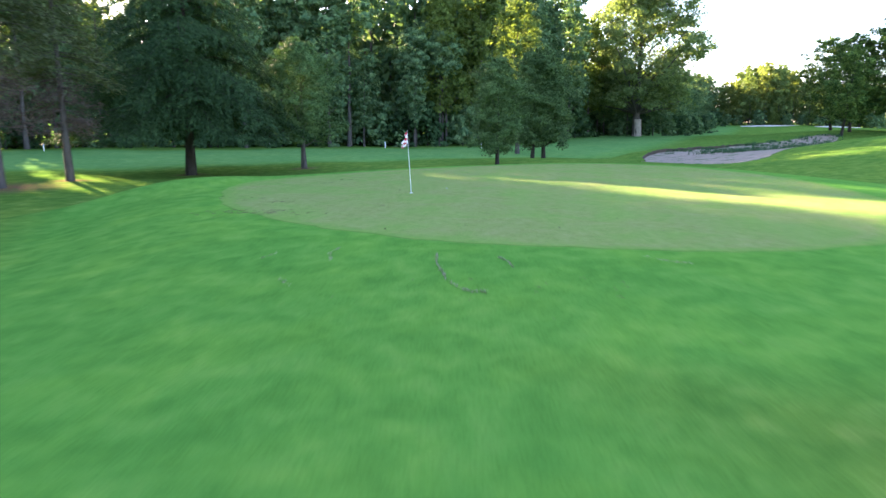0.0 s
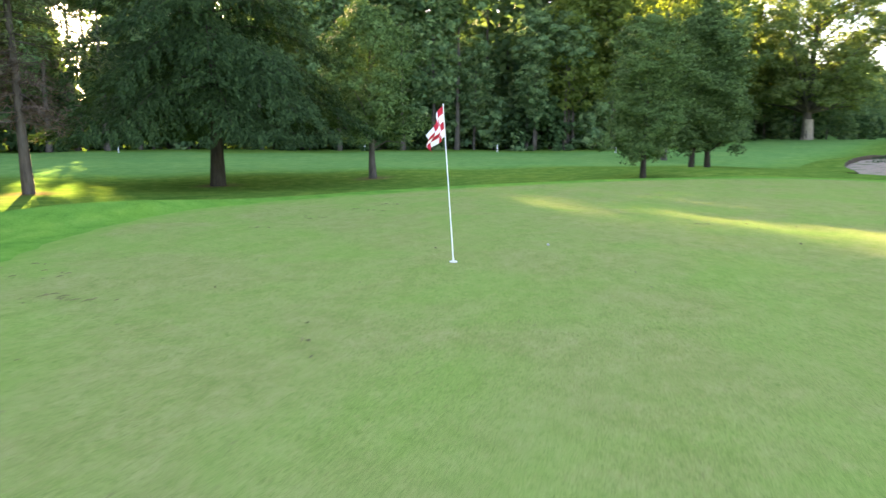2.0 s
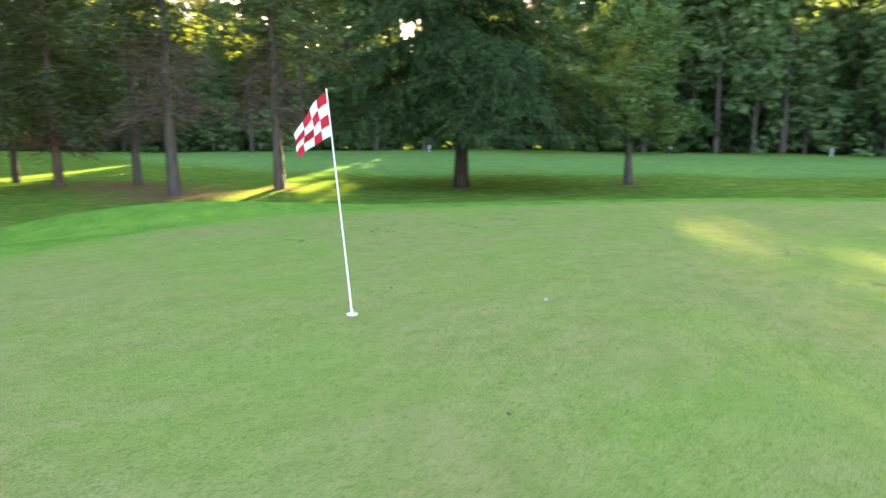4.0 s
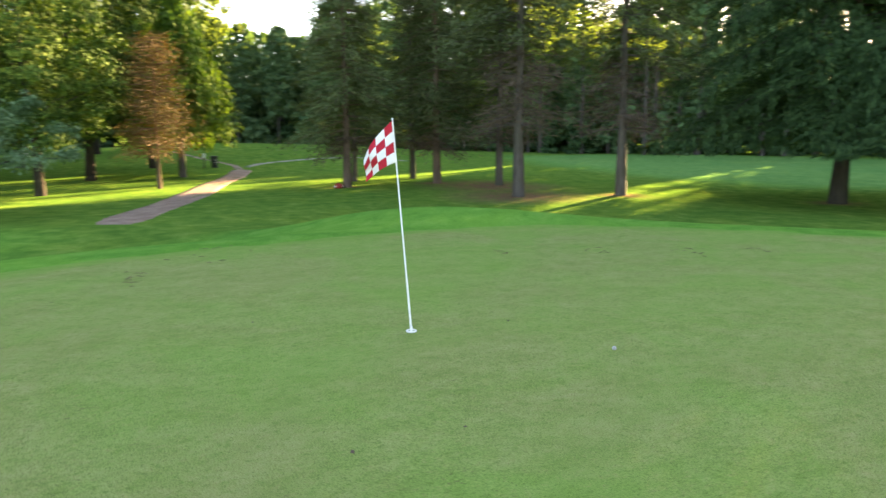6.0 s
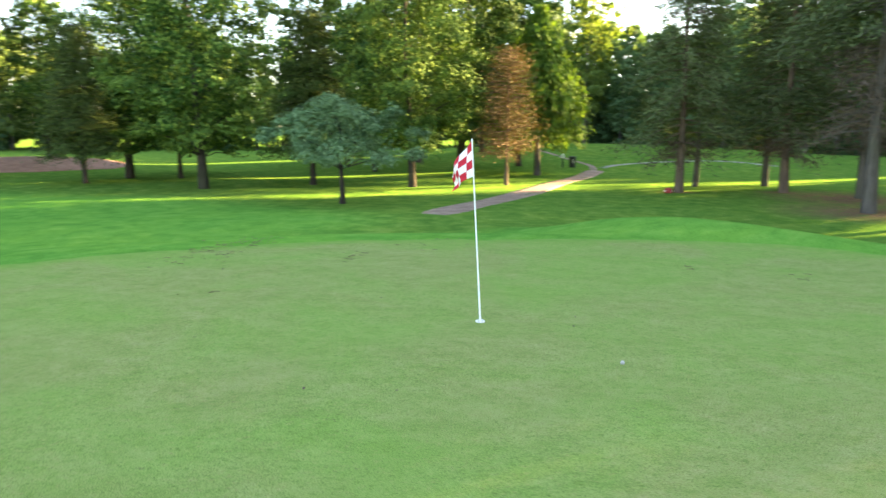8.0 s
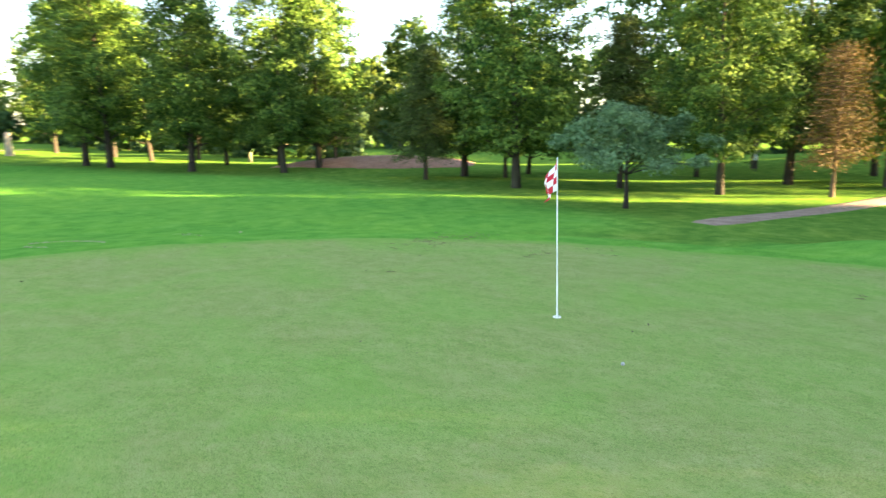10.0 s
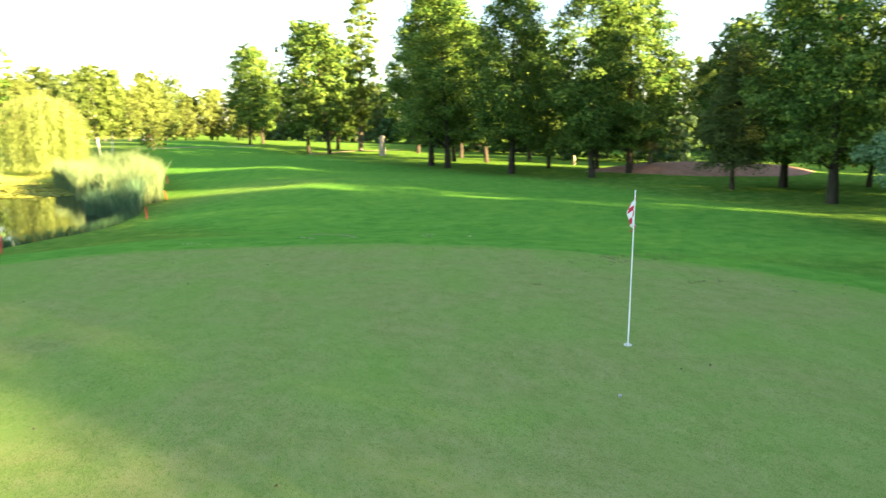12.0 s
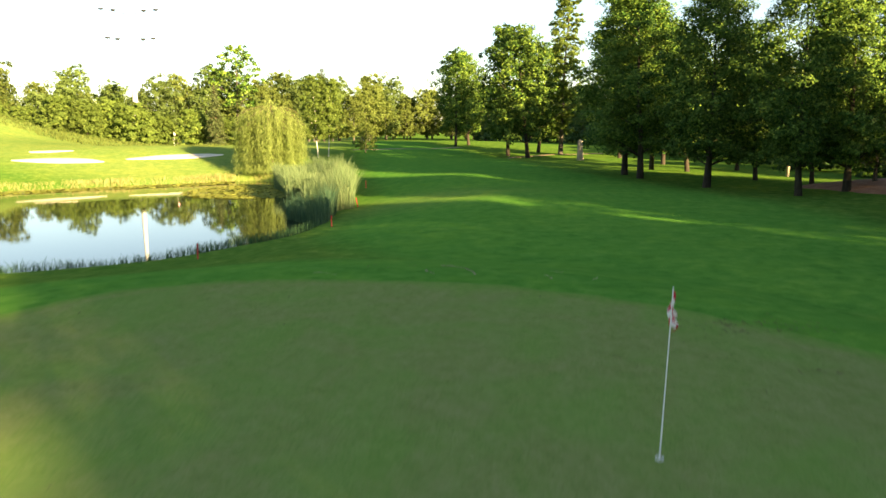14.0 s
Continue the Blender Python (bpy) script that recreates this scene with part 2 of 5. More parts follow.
LEAF_FRESH = leaf_material("fresh_green_leaves", (0.040, 0.098, 0.014), (0.076, 0.150, 0.022), (0.125, 0.200, 0.036), 0.32)
LEAF_PINE = leaf_material("pine_needles", (0.046, 0.070, 0.026), (0.080, 0.113, 0.043), (0.130, 0.160, 0.068), 0.22)
LEAF_CEDAR = leaf_material("cedar_sprays", (0.015, 0.038, 0.013), (0.027, 0.064, 0.022), (0.054, 0.106, 0.036), 0.2)
LEAF_GREY = leaf_material("grey_green_sprays", (0.034, 0.072, 0.020), (0.060, 0.118, 0.033), (0.110, 0.178, 0.056), 0.12)
LEAF_BLUE = leaf_material("blue_green_leaves", (0.062, 0.140, 0.060), (0.120, 0.225, 0.100), (0.210, 0.325, 0.160), 0.22)
LEAF_RUST = leaf_material("rusty_needles", (0.050, 0.058, 0.018), (0.086, 0.066, 0.027), (0.140, 0.088, 0.038), 0.15)
LEAF_TWIG = leaf_material("dry_twigs", (0.05, 0.035, 0.026), (0.09, 0.065, 0.05), (0.13, 0.10, 0.075), 0.1)
LEAF_WILLOW = leaf_material("willow_leaves", (0.115, 0.170, 0.042), (0.185, 0.245, 0.070), (0.275, 0.335, 0.115), 0.45)
LEAF_REED = leaf_material("reed_blades", (0.062, 0.112, 0.050), (0.105, 0.165, 0.074), (0.175, 0.225, 0.115), 0.3)
LEAF_RUSH = leaf_material("rush_blades", (0.036, 0.090, 0.050), (0.066, 0.140, 0.078), (0.115, 0.195, 0.110), 0.3)
LEAF_SEDGE = leaf_material("sedge_blades", (0.022, 0.062, 0.030), (0.040, 0.102, 0.046), (0.072, 0.145, 0.066), 0.25)
LEAF_STRAW = leaf_material("straw_grass", (0.17, 0.17, 0.062), (0.26, 0.25, 0.10), (0.36, 0.34, 0.15), 0.3)
LEAF_DEAD = leaf_material("dead_clippings", (0.20, 0.20, 0.11), (0.28, 0.265, 0.165), (0.37, 0.345, 0.23), 0.1)
LEAF_PAD = leaf_material("lily_pads", (0.16, 0.20, 0.03), (0.27, 0.30, 0.05), (0.38, 0.39, 0.08), 0.1)
RED_PAINT = plain("red_paint", (0.34, 0.04, 0.028), 0.7)
BALL_PAINT = plain("scuffed_ball_cover", (0.38, 0.38, 0.36), 0.6)
WHITE_PAINT = plain("white_paint", (0.80, 0.80, 0.78), 0.35, grain=0.05)
CREAM_PAINT = plain("cream_paint", (0.34, 0.29, 0.19), 0.7)
RED_CLOTH = plain("red_cloth", (0.50, 0.022, 0.04), 0.8, 0.2)
WHITE_CLOTH = plain("white_cloth", (0.80, 0.78, 0.78), 0.8, 0.2, grain=0.06)
DARK_PLASTIC = plain("dark_plastic", (0.02, 0.022, 0.022), 0.45)
SCAR = plain("worn_turf", (0.15, 0.125, 0.07), 0.95, 0.1, grain=0.3)
STEEL = plain("galvanised_steel", (0.62, 0.63, 0.63), 0.5, metal=0.2)
TYRE = plain("tyre_rubber", (0.025, 0.025, 0.026), 0.85)


# ---- mesh helpers ----
def mesh_object(name, verts, faces, mats, parent=None, label="", smooth=False, face_mats=None):
    """One mesh object from numpy verts (n, 3) and a face array or list."""
    me = bpy.data.meshes.new(name)
    verts = np.asarray(verts, dtype=np.float32)
    if isinstance(faces, np.ndarray):
        k = faces.shape[1]
        me.vertices.add(len(verts))
        me.vertices.foreach_set("co", verts.ravel())
        me.loops.add(faces.size)
        me.loops.foreach_set("vertex_index", faces.astype(np.int32).ravel())
        me.polygons.add(len(faces))
        me.polygons.foreach_set("loop_start", np.arange(0, faces.size, k, dtype=np.int32))
        me.update(calc_edges=True)
    else:
        me.from_pydata([tuple(map(float, v)) for v in verts], [], [tuple(f) for f in faces])
    for m in mats if isinstance(mats, (list, tuple)) else [mats]:
        me.materials.append(m)
    if face_mats is not None:
        me.polygons.foreach_set("material_index", np.asarray(face_mats, dtype=np.int32))
    if smooth:
        me.polygons.foreach_set("use_smooth", np.ones(len(me.polygons), dtype=bool))
    me.update()
    ob = new(name, me)
    if parent is not None:
        ob.parent = parent
    if label:
        tagged(ob, label)
    return ob


def part(name, bm, material, parent, label="", smooth=False):
    """A bmesh as one mesh object under a thing or a part."""
    me = bpy.data.meshes.new(name)
    bm.to_mesh(me)
    bm.free()
    me.materials.append(material)
    if smooth:
        me.polygons.foreach_set("use_smooth", np.ones(len(me.polygons), dtype=bool))
    ob = new(name, me)
    ob.parent = parent
    if label:
        tagged(ob, label)
    return ob


def thing(name, m, label, category, group=""):
    ob = new(name)
    ob.empty_display_size = 0.2
    ob.matrix_basis = m
    return tagged(ob, label, category, group)


def tube(points, radii, sides=8):
    """A tapered tube along points: verts and quads, with both ends closed by a fan of one ring."""
    pts = [Vector(p) for p in points]
    verts, faces = [], []
    for i, p in enumerate(pts):
        a, b = pts[max(i - 1, 0)], pts[min(i + 1, len(pts) - 1)]
        d = (b - a).normalized()
        u = d.orthogonal().normalized() if abs(d.z) < 0.95 else d.cross(Vector((0, 1, 0))).normalized()
        w = d.cross(u)
        for k in range(sides):
            t = 2 * math.pi * k / sides
            verts.append(p + (u * math.cos(t) + w * math.sin(t)) * radii[i])
    for i in range(len(pts) - 1):
        for k in range(sides):
            q = (k + 1) % sides
            faces.append((i * sides + k, i * sides + q, (i + 1) * sides + q, (i + 1) * sides + k))
    return [tuple(v) for v in verts], faces


def joined(pieces):
    verts, faces = [], []
    for v, f in pieces:
        n = len(verts)
        verts += v
        faces += [tuple(i + n for i in q) for q in f]
    return verts, faces


def box_bm(size, at=(0, 0, 0), bevel=0.0, taper=1.0):
    bm = bmesh.new()
    bmesh.ops.create_cube(bm, size=1.0)
    for v in bm.verts:
        s = taper if v.co.z > 0 else 1.0
        v.co = Vector((v.co.x * size[0] * s, v.co.y * size[1] * s, v.co.z * size[2])) + Vector(at)
    if bevel:
        bmesh.ops.bevel(bm, geom=bm.edges[:], offset=bevel, segments=2, affect="EDGES")
    return bm


def pole_bm(r0, r1, z0, z1, sides=14, at=(0, 0)):
    bm = bmesh.new()
    bmesh.ops.create_cone(bm, cap_ends=True, segments=sides, radius1=r0, radius2=r1, depth=z1 - z0,
                          matrix=Matrix.Translation((at[0], at[1], (z0 + z1) / 2)))
    return bm


def spline(points, n, closed=True):
    """A smooth line of n points through a few control points."""
    p = np.array(points, dtype=float)
    k = len(p)
    out = []
    for t in np.linspace(0, k if closed else k - 1, n, endpoint=not closed):
        i = int(min(t, k - (0 if closed else 1) - 1e-9))
        f = t - i
        ids = [i - 1, i, i + 1, i + 2]
        a, b, c, d = [p[j % k] if closed else p[min(max(j, 0), k - 1)] for j in ids]
        out.append(0.5 * (2 * b + (c - a) * f + (2 * a - 5 * b + 4 * c - d) * f ** 2 + (3 * b - a - 3 * c + d) * f ** 3))
    return np.array(out)


def outside(px, py, poly):
    """Distance from points to a closed outline, negative inside."""
    shape = np.shape(px)
    x, y = np.ravel(px).astype(float), np.ravel(py).astype(float)
    best, inside = np.full(x.shape, 1e18), np.zeros(x.shape, dtype=bool)
    for (ax, ay), (bx, by) in zip(poly, np.roll(poly, -1, axis=0)):
        dx, dy = bx - ax, by - ay
        t = np.clip(((x - ax) * dx + (y - ay) * dy) / (dx * dx + dy * dy + 1e-12), 0, 1)
        best = np.minimum(best, (x - ax - t * dx) ** 2 + (y - ay - t * dy) ** 2)
        cross = (ay > y) != (by > y)
        with np.errstate(divide="ignore", invalid="ignore"):
            inside ^= cross & (x < (bx - ax) * (y - ay) / (by - ay + 1e-15) + ax)
    d = np.sqrt(best)
    return np.where(inside, -d, d).reshape(shape)


# ---- the lie of the land ----
GREEN = spline([(12.3, -7.4), (10.6, -9.9), (7.8, -11.1), (4.8, -11.0), (1.4, -10.2), (-1.8, -8.2), (-4.0, -5.8), (-5.6, -3.2),
                (-6.5, -0.2), (-7.1, 2.6), (-6.6, 5.5), (-4.6, 8.7), (-1.0, 12.5), (4.0, 16.5), (9.5, 18.0), (14.0, 14.5),
                (16.4, 8.0), (16.0, 1.0), (14.5, -4.0)], 120)
POND = spline([(27, -22.6), (20.6, -24.2), (15.3, -26.6), (12.2, -30.3), (9.8, -33.9), (8.3, -40), (8.5, -52), (11, -66), (16, -76),
               (22, -79), (29, -76), (37, -72), (44, -68), (60, -58), (70, -42), (60, -27), (40, -21.5)], 90)
WATER_Z = -2.5
MOUNDS = [(37, 26, 2.6, 11, 15), (-66, 2, 1.6, 14, 22), (8, 29, 0.55, 8, 9), (-2, -41, 0.35, 12, 5), (0, -60, 0.45, 14, 5),
          (95, 195, 2.6, 45, 50), (5, -150, 1.4, 45, 45), (84, -122, 8.6, 22, 24), (60, -95, 1.4, 26, 16), (38, 112, 0.55, 30, 35), (-14, 24.5, -0.36, 8, 6),
          (68, 88, 1.9, 18, 18), (22, 42, -0.45, 6, 13), (-34, -39, 0.5, 9, 7), (35, -100, 1.2, 22, 16)]


def land(x, y):
    """Height of the turf, for arrays or numbers."""
    x, y = np.asarray(x, dtype=float), np.asarray(y, dtype=float)
    z = np.full(x.shape, -0.85)
    for mx, my, h, rx, ry in MOUNDS:
        z = z + h * np.exp(-((x - mx) / rx) ** 2 - ((y - my) / ry) ** 2)
    z = z + 0.07 * np.sin(x * 0.21 + 1.3) * np.sin(y * 0.17) + 0.04 * np.sin(x * 0.53 + y * 0.37)
    g = outside(x, y, GREEN)
    west = 1 / (1 + np.exp(0.55 * (x + 3.0) - 0.25 * y))
    reach = 9.5 - 4.2 * west
    t = np.clip((g - 0.44 * west) / reach, 0, 1)
    k = 1 - t * t * (3 - 2 * t)
    plateau = 0.03 * np.sin(x * 0.3) * np.sin(y * 0.26 + 0.6)
    z = z * (1 - k) + k * plateau
    # the long low mound on the fringe
    u, v = (x + 10.28) * 0.629 + (y - 2.2) * 0.777, (y - 2.2) * 0.629 - (x + 10.28) * 0.777
    w = np.clip((g + 0.6) / 1.6, 0, 1)
    z = z + 0.5 * w * w * (3 - 2 * w) * np.exp(-(u / 4.91) ** 2 - (v / 1.35) ** 2)
    p = outside(x, y, POND)
    bank = WATER_Z + 0.02 + np.where(p > 0, 0.165 * p + 0.35 * np.exp(-((p - 1.2) / 1.0) ** 2) * 0.5, 0.5 * np.maximum(p, -4))
    return -np.logaddexp(-z / 0.18, -bank / 0.18) * 0.18


def steps(near, fine, far, grow):
    out, d = [0.0], fine
    while out[-1] < far:
        if out[-1] > near:
            d *= grow
        out.append(out[-1] + d)
    out = np.array(out)
    return np.concatenate([-out[:0:-1], out])


gx, gy = steps(30, 0.5, 2600, 1.07) - 2.0, steps(32, 0.5, 2600, 1.06) - 6.0
GX, GY = np.meshgrid(gx, gy)
sink = np.where(outside(GX, GY, GREEN) < -1.3, 0.05, 0.0)
GZ = land(GX, GY) - sink
nx, ny = len(gx), len(gy)
ids = np.arange(nx * ny).reshape(ny, nx)
quads = np.stack([ids[:-1, :-1], ids[:-1, 1:], ids[1:, 1:], ids[1:, :-1]], -1).reshape(-1, 4)
ground = mesh_object("ground", np.stack([GX, GY, GZ], -1).reshape(-1, 3), quads, TURF, smooth=True)
tagged(ground, "mown green grass of a golf course with rough under the trees", "grass", kind="structure")
g_out = outside(GX, GY, GREEN)
FAIRWAY = spline([(2, -14), (-9, -8), (-15, -6), (-19.5, -14), (-21, -26), (-19.5, -42), (-15, -70), (-9, -110), (0, -150), (8, -150), (9, -110), (6, -70), (5, -45), (7, -30)], 60)
north_lawn = spline([(-60, 30), (-30, 26), (-8, 36), (12, 42), (24, 60), (44, 100), (80, 170), (66, 175), (30, 112), (8, 72), (-25, 62), (-55, 56)], 60)


def soft(d, width):
    return np.clip(0.5 - d / width, 0, 1)


mown = np.maximum.reduce([soft(g_out - 6.0, 2.0), soft(outside(GX, GY, FAIRWAY), 3.0), soft(outside(GX, GY, north_lawn), 3.0)])
litter = np.zeros(GX.shape)
for lx, ly, lr in ((-21.6, 11.6, 3.2), (-26.5, 12.5, 3.6), (-20.2, 16.0, 1.2), (-28.5, 5.4, 0.9), (-28.6, 10.3, 1.3), (-9.3, 28.8, 1.0), (-16.2, 24.2, 1.1), (-3.9, -5.0, 0.0)):
    if lr:
        litter = np.maximum(litter, np.clip(1.25 - np.hypot(GX - lx, GY - ly) / lr, 0, 1))
dry = np.clip((-(GX * 0.35 + GY) - 58) / 10, 0, 1) * np.clip((GX - 10) / 8, 0, 1)
dry = np.maximum(dry, 0.55 * np.exp(-((GX - 2) / 9) ** 2 - ((GY + 44) / 5) ** 2))
for key, values in (("mown", mown), ("litter", litter), ("dry", dry), ("pale", soft(outside(GX, GY, north_lawn), 5.0))):
    a = ground.data.attributes.new(key, "FLOAT", "POINT")
    a.data.foreach_set("value", values.ravel().astype(np.float32))


def sheet(name, outline, material, lift, label, category, rings=14, dome=0.0, skirt=0.12, kind="structure", ragged=0.0):
    """A surface laid on the land inside a closed outline, with a lip that goes down into the turf."""
    o = np.array(outline)
    if ragged:
        o = o + np.array([[noise.noise(Vector((x * 1.7, y * 1.7, 3))), noise.noise(Vector((x * 1.7, y * 1.7, 9)))] for x, y in o]) * ragged
    c = o.mean(axis=0)
    n = len(o)
    verts = [(c[0], c[1], float(land(*c)) + lift + dome)]
    for r in range(1, rings + 1):
        f = r / rings
        p = c + (o - c) * f
        z = land(p[:, 0], p[:, 1]) + lift + dome * (1 - f ** 4)
        verts += [(p[i, 0], p[i, 1], z[i]) for i in range(n)]
    verts += verts[-n:]
    p = c + (o - c) * 1.004
    z = land(p[:, 0], p[:, 1]) - skirt
    verts += [(p[i, 0], p[i, 1], z[i]) for i in range(n)]
    faces = [(0, 1 + i, 1 + (i + 1) % n) for i in range(n)]
    for r in [k for k in range(rings + 1) if k != rings - 1]:
        a, b = 1 + r * n, 1 + (r + 1) * n
        faces += [(a + i, b + i, b + (i + 1) % n, a + (i + 1) % n) for i in range(n)]
    ob = mesh_object(name, np.array(verts), faces, material, smooth=True)
    return tagged(ob, label, category, kind=kind)


putting = sheet("putting_green", GREEN, GREEN_TURF, 0.009, "pale closely mown putting green with faint worn specks", "putting green", rings=50, ragged=0.22)

co = np.array([v.co[:] for v in putting.data.vertices])
rim = putting.data.attributes.new("rim", "FLOAT", "POINT")
rim.data.foreach_set("value", np.clip(1 + outside(co[:, 0], co[:, 1], GREEN) / 0.9, 0, 1).astype(np.float32))

water_o = POND + (POND - POND.mean(axis=0)) * 0.02
water = mesh_object("water", np.array([(x, y, WATER_Z) for x, y in water_o]), [tuple(range(len(water_o)))], WATER)
tagged(water, "still dark pond water that mirrors sky and trees", "pond", kind="structure")

# bunkers and bare banks
BUNKER_NORTH = [(20.9, 46.0), (23.8, 52.5), (30.0, 59.0), (37.0, 66.0), (45.0, 73.5), (52.0, 78.5), (58.0, 82.0), (57.0, 77.0), (51.0, 67.0), (43.5, 55.5), (35.5, 43.0), (27.8, 31.8), (21.5, 26.8), (18.6, 30.0), (18.9, 38.0)]
sheet("bunker", spline(BUNKER_NORTH, 90), SAND_GREY, 0.03,
      "grey sand bunker with weeds on its bank", "bunker", ragged=0.6)
sheet("bunker", spline([(-28, -45), (-27.6, -40), (-29.5, -35), (-34, -32.5), (-41, -34), (-46, -39), (-42, -46), (-34, -48)], 60), SAND_RED, 0.03,
      "raised bank of bare reddish sandy earth beyond the trees", "bunker", dome=0.5, ragged=0.5)


def bunker_lip(line, tall, label):
    """A low undercut face behind the sand, its shade put into a dark colour, with turf that runs back from its edge."""
    line = np.array(line)
    d = np.gradient(line, axis=0)
    d /= np.linalg.norm(d, axis=1)[:, None]
    back = np.stack([-d[:, 1], d[:, 0]], -1)
    t = thing("bunker_lip", pose(0, 0, 0), label, "bunker lip")
    tagged(t, kind="structure")
    k = len(line)
    taper = tall * np.sin(np.linspace(0.15, math.pi - 0.1, k)) ** 0.6
    rough = np.array([0.8 + 0.4 * noise.noise(Vector((x * 0.9, y * 0.9, 2))) for x, y in line])
    rows = []
    for off, up in ((-0.10, -0.1), (0.0, 0.55), (-0.06, 0.92), (0.02, 1.0), (0.5, 0.95), (1.6, 0.55), (3.0, -0.15)):
        p = line + back * off
        rows.append(np.column_stack([p, land(p[:, 0], p[:, 1]) + 0.02 + taper * rough * up]))
    for name, part_rows, mat in (("earth_face", rows[:4], LIP_SHADE), ("turf_edge", rows[3:], TURF)):
        v = np.concatenate(part_rows)
        f = [(r_ * k + i, r_ * k + i + 1, (r_ + 1) * k + i + 1, (r_ + 1) * k + i) for r_ in range(len(part_rows) - 1) for i in range(k - 1)]
        mesh_object(name, v, f, mat, t, smooth=True)
    return t


bunker_lip(spline(BUNKER_NORTH[-1:] + BUNKER_NORTH[:5], 60, closed=False), 0.42, "bunker lip coloured dark as shade, with a turf edge behind the grey sand")


def bunker_across(x, y, rx, ry, turn, label):
    t = np.linspace(0, 2 * math.pi, 40, endpoint=False)
    px, py = rx * np.cos(t) * (1 + 0.12 * np.sin(3 * t + x)), ry * np.sin(t) * (1 + 0.15 * np.cos(2 * t + y))
    c, s = math.cos(radians(turn)), math.sin(radians(turn))
    return sheet("bunker", np.stack([x + c * px - s * py, y + s * px + c * py], -1), SAND_PALE, 0.05, label, "bunker", rings=5)


bunker_across(44.6, -84.3, 5.0, 1.3, 15, "bright pale sand bunker beyond the pond")
bunker_across(32.2, -91.2, 6.2, 1.2, 32, "bright pale sand bunker near the willow")
bunker_across(48.5, -89.8, 2.6, 0.7, 26, "small pale sand bunker beside the far green")
bunker_across(92, 176, 9, 4, 20, "far pale sand bunker below the trees")
bunker_across(108, 170, 7, 3, 15, "far pale sand bunker below the trees")

PATH_LINE = spline([(-16.6, -4.25), (-20.5, -3.5), (-24.5, -2.6), (-29.5, -1.4), (-34.5, -0.4), (-39.5, 0.7), (-44, 1.5)], 150, closed=False)


def ribbon(name, line, width, material, lift, label, category):
    line = np.array(line)
    d = np.gradient(line, axis=0)
    d /= np.linalg.norm(d, axis=1)[:, None]
    side = np.stack([-d[:, 1], d[:, 0]], -1)
    cols = [-1.06, -1, -0.6, -0.2, 0.2, 0.6, 1, 1.06]
    verts = []
    for i, p in enumerate(line):
        w = width(i / (len(line) - 1)) / 2
        for c in cols:
            wob = 0.10 * noise.noise(Vector((p[0] * 1.3, p[1] * 1.3, 5 if c > 0 else 8))) + 0.12 * noise.noise(Vector((p[0] * 4.1, p[1] * 4.1, 5 if c > 0 else 8)))
            q = p + side[i] * (c * w + math.copysign(wob, c))
            verts.append((q[0], q[1], float(land(q[0], q[1])) + ((lift + 0.02 * (1 - c * c)) * min(1.0, i / 3.0) if abs(c) <= 1 else -0.08)))
    k = len(cols)
    faces = [(i * k + j, i * k + j + 1, (i + 1) * k + j + 1, (i + 1) * k + j) for i in range(len(line) - 1) for j in range(k - 1)]
    return tagged(mesh_object(name, np.array(verts), faces, material, smooth=True), label, category, kind="structure")


ribbon("path", PATH_LINE, lambda f: (1.45 - 0.5 * max(0, f - 0.5)) * min(1.0, 0.62 + f * 5), GRAVEL, 0.006, "light brown gravel path through the grass", "path")
ribbon("path", spline([(-46.2, 1.9), (-48.6, 3.2), (-50.4, 5.6), (-51.8, 8.6), (-52.2, 12.0), (-50.4, 15.5)], 40, closed=False), lambda f: 0.55, WORN, 0.004, "thin pale worn line across the lawn", "path")
ribbon("path", spline([(-44.2, 1.4), (-49, 0.9), (-55, -2.0), (-62, -4.5)], 24, closed=False), lambda f: 0.45 - 0.2 * f, GRAVEL, 0.0, "faint worn track leading up the rise", "path")
ribbon("path", spline([(-13, -92), (-16, -97), (-21, -101), (-30, -104)], 24, closed=False), lambda f: 1.2 * min(1, 0.3 + 3 * f), GRAVEL, 0.01, "light gravel track beside the fairway", "path")
ribbon("path", spline([(10, -112), (4, -117), (-2, -118), (-9, -121)], 20, closed=False), lambda f: 1.4, GRAVEL, 0.01, "light gravel track across the fairway", "path")


# ---- trees ----
def rng_for(seed):
    return np.random.default_rng(seed)


def unit(v):
    return v / (np.linalg.norm(v, axis=-1, keepdims=True) + 1e-9)


def leaves(centres, along, length, width, r, spread=0.6, face=None, corners=4):
    """Kite-shaped leaves at the centres, their length near the direction along, turned towards face; far ones are three-cornered."""
    n = len(centres)
    a = unit(np.asarray(along) + r.normal(0, spread, (n, 3)))
    if face is None:
        b = unit(np.cross(a, r.normal(0, 1, (n, 3))))
    else:
        f = unit(np.asarray(face) + r.normal(0, 0.42, (n, 3)))
        a = unit(a - f * np.sum(a * f, axis=1, keepdims=True))
        b = np.cross(f, a)
    ln = length * r.uniform(0.65, 1.3, (n, 1))
    wd = width * r.uniform(0.65, 1.3, (n, 1))
    if corners == 3:
        v = np.stack([centres - a * ln * 0.45 - b * wd * 0.55, centres - a * ln * 0.45 + b * wd * 0.55, centres + a * ln * 0.65], 1)
        return v.reshape(-1, 3), np.arange(3 * n).reshape(n, 3)
    v = np.stack([centres - a * ln / 2, centres + b * wd / 2 - a * ln * 0.08, centres + a * ln / 2, centres - b * wd / 2 - a * ln * 0.08], 1)
    return v.reshape(-1, 3), np.arange(4 * n).reshape(n, 4)


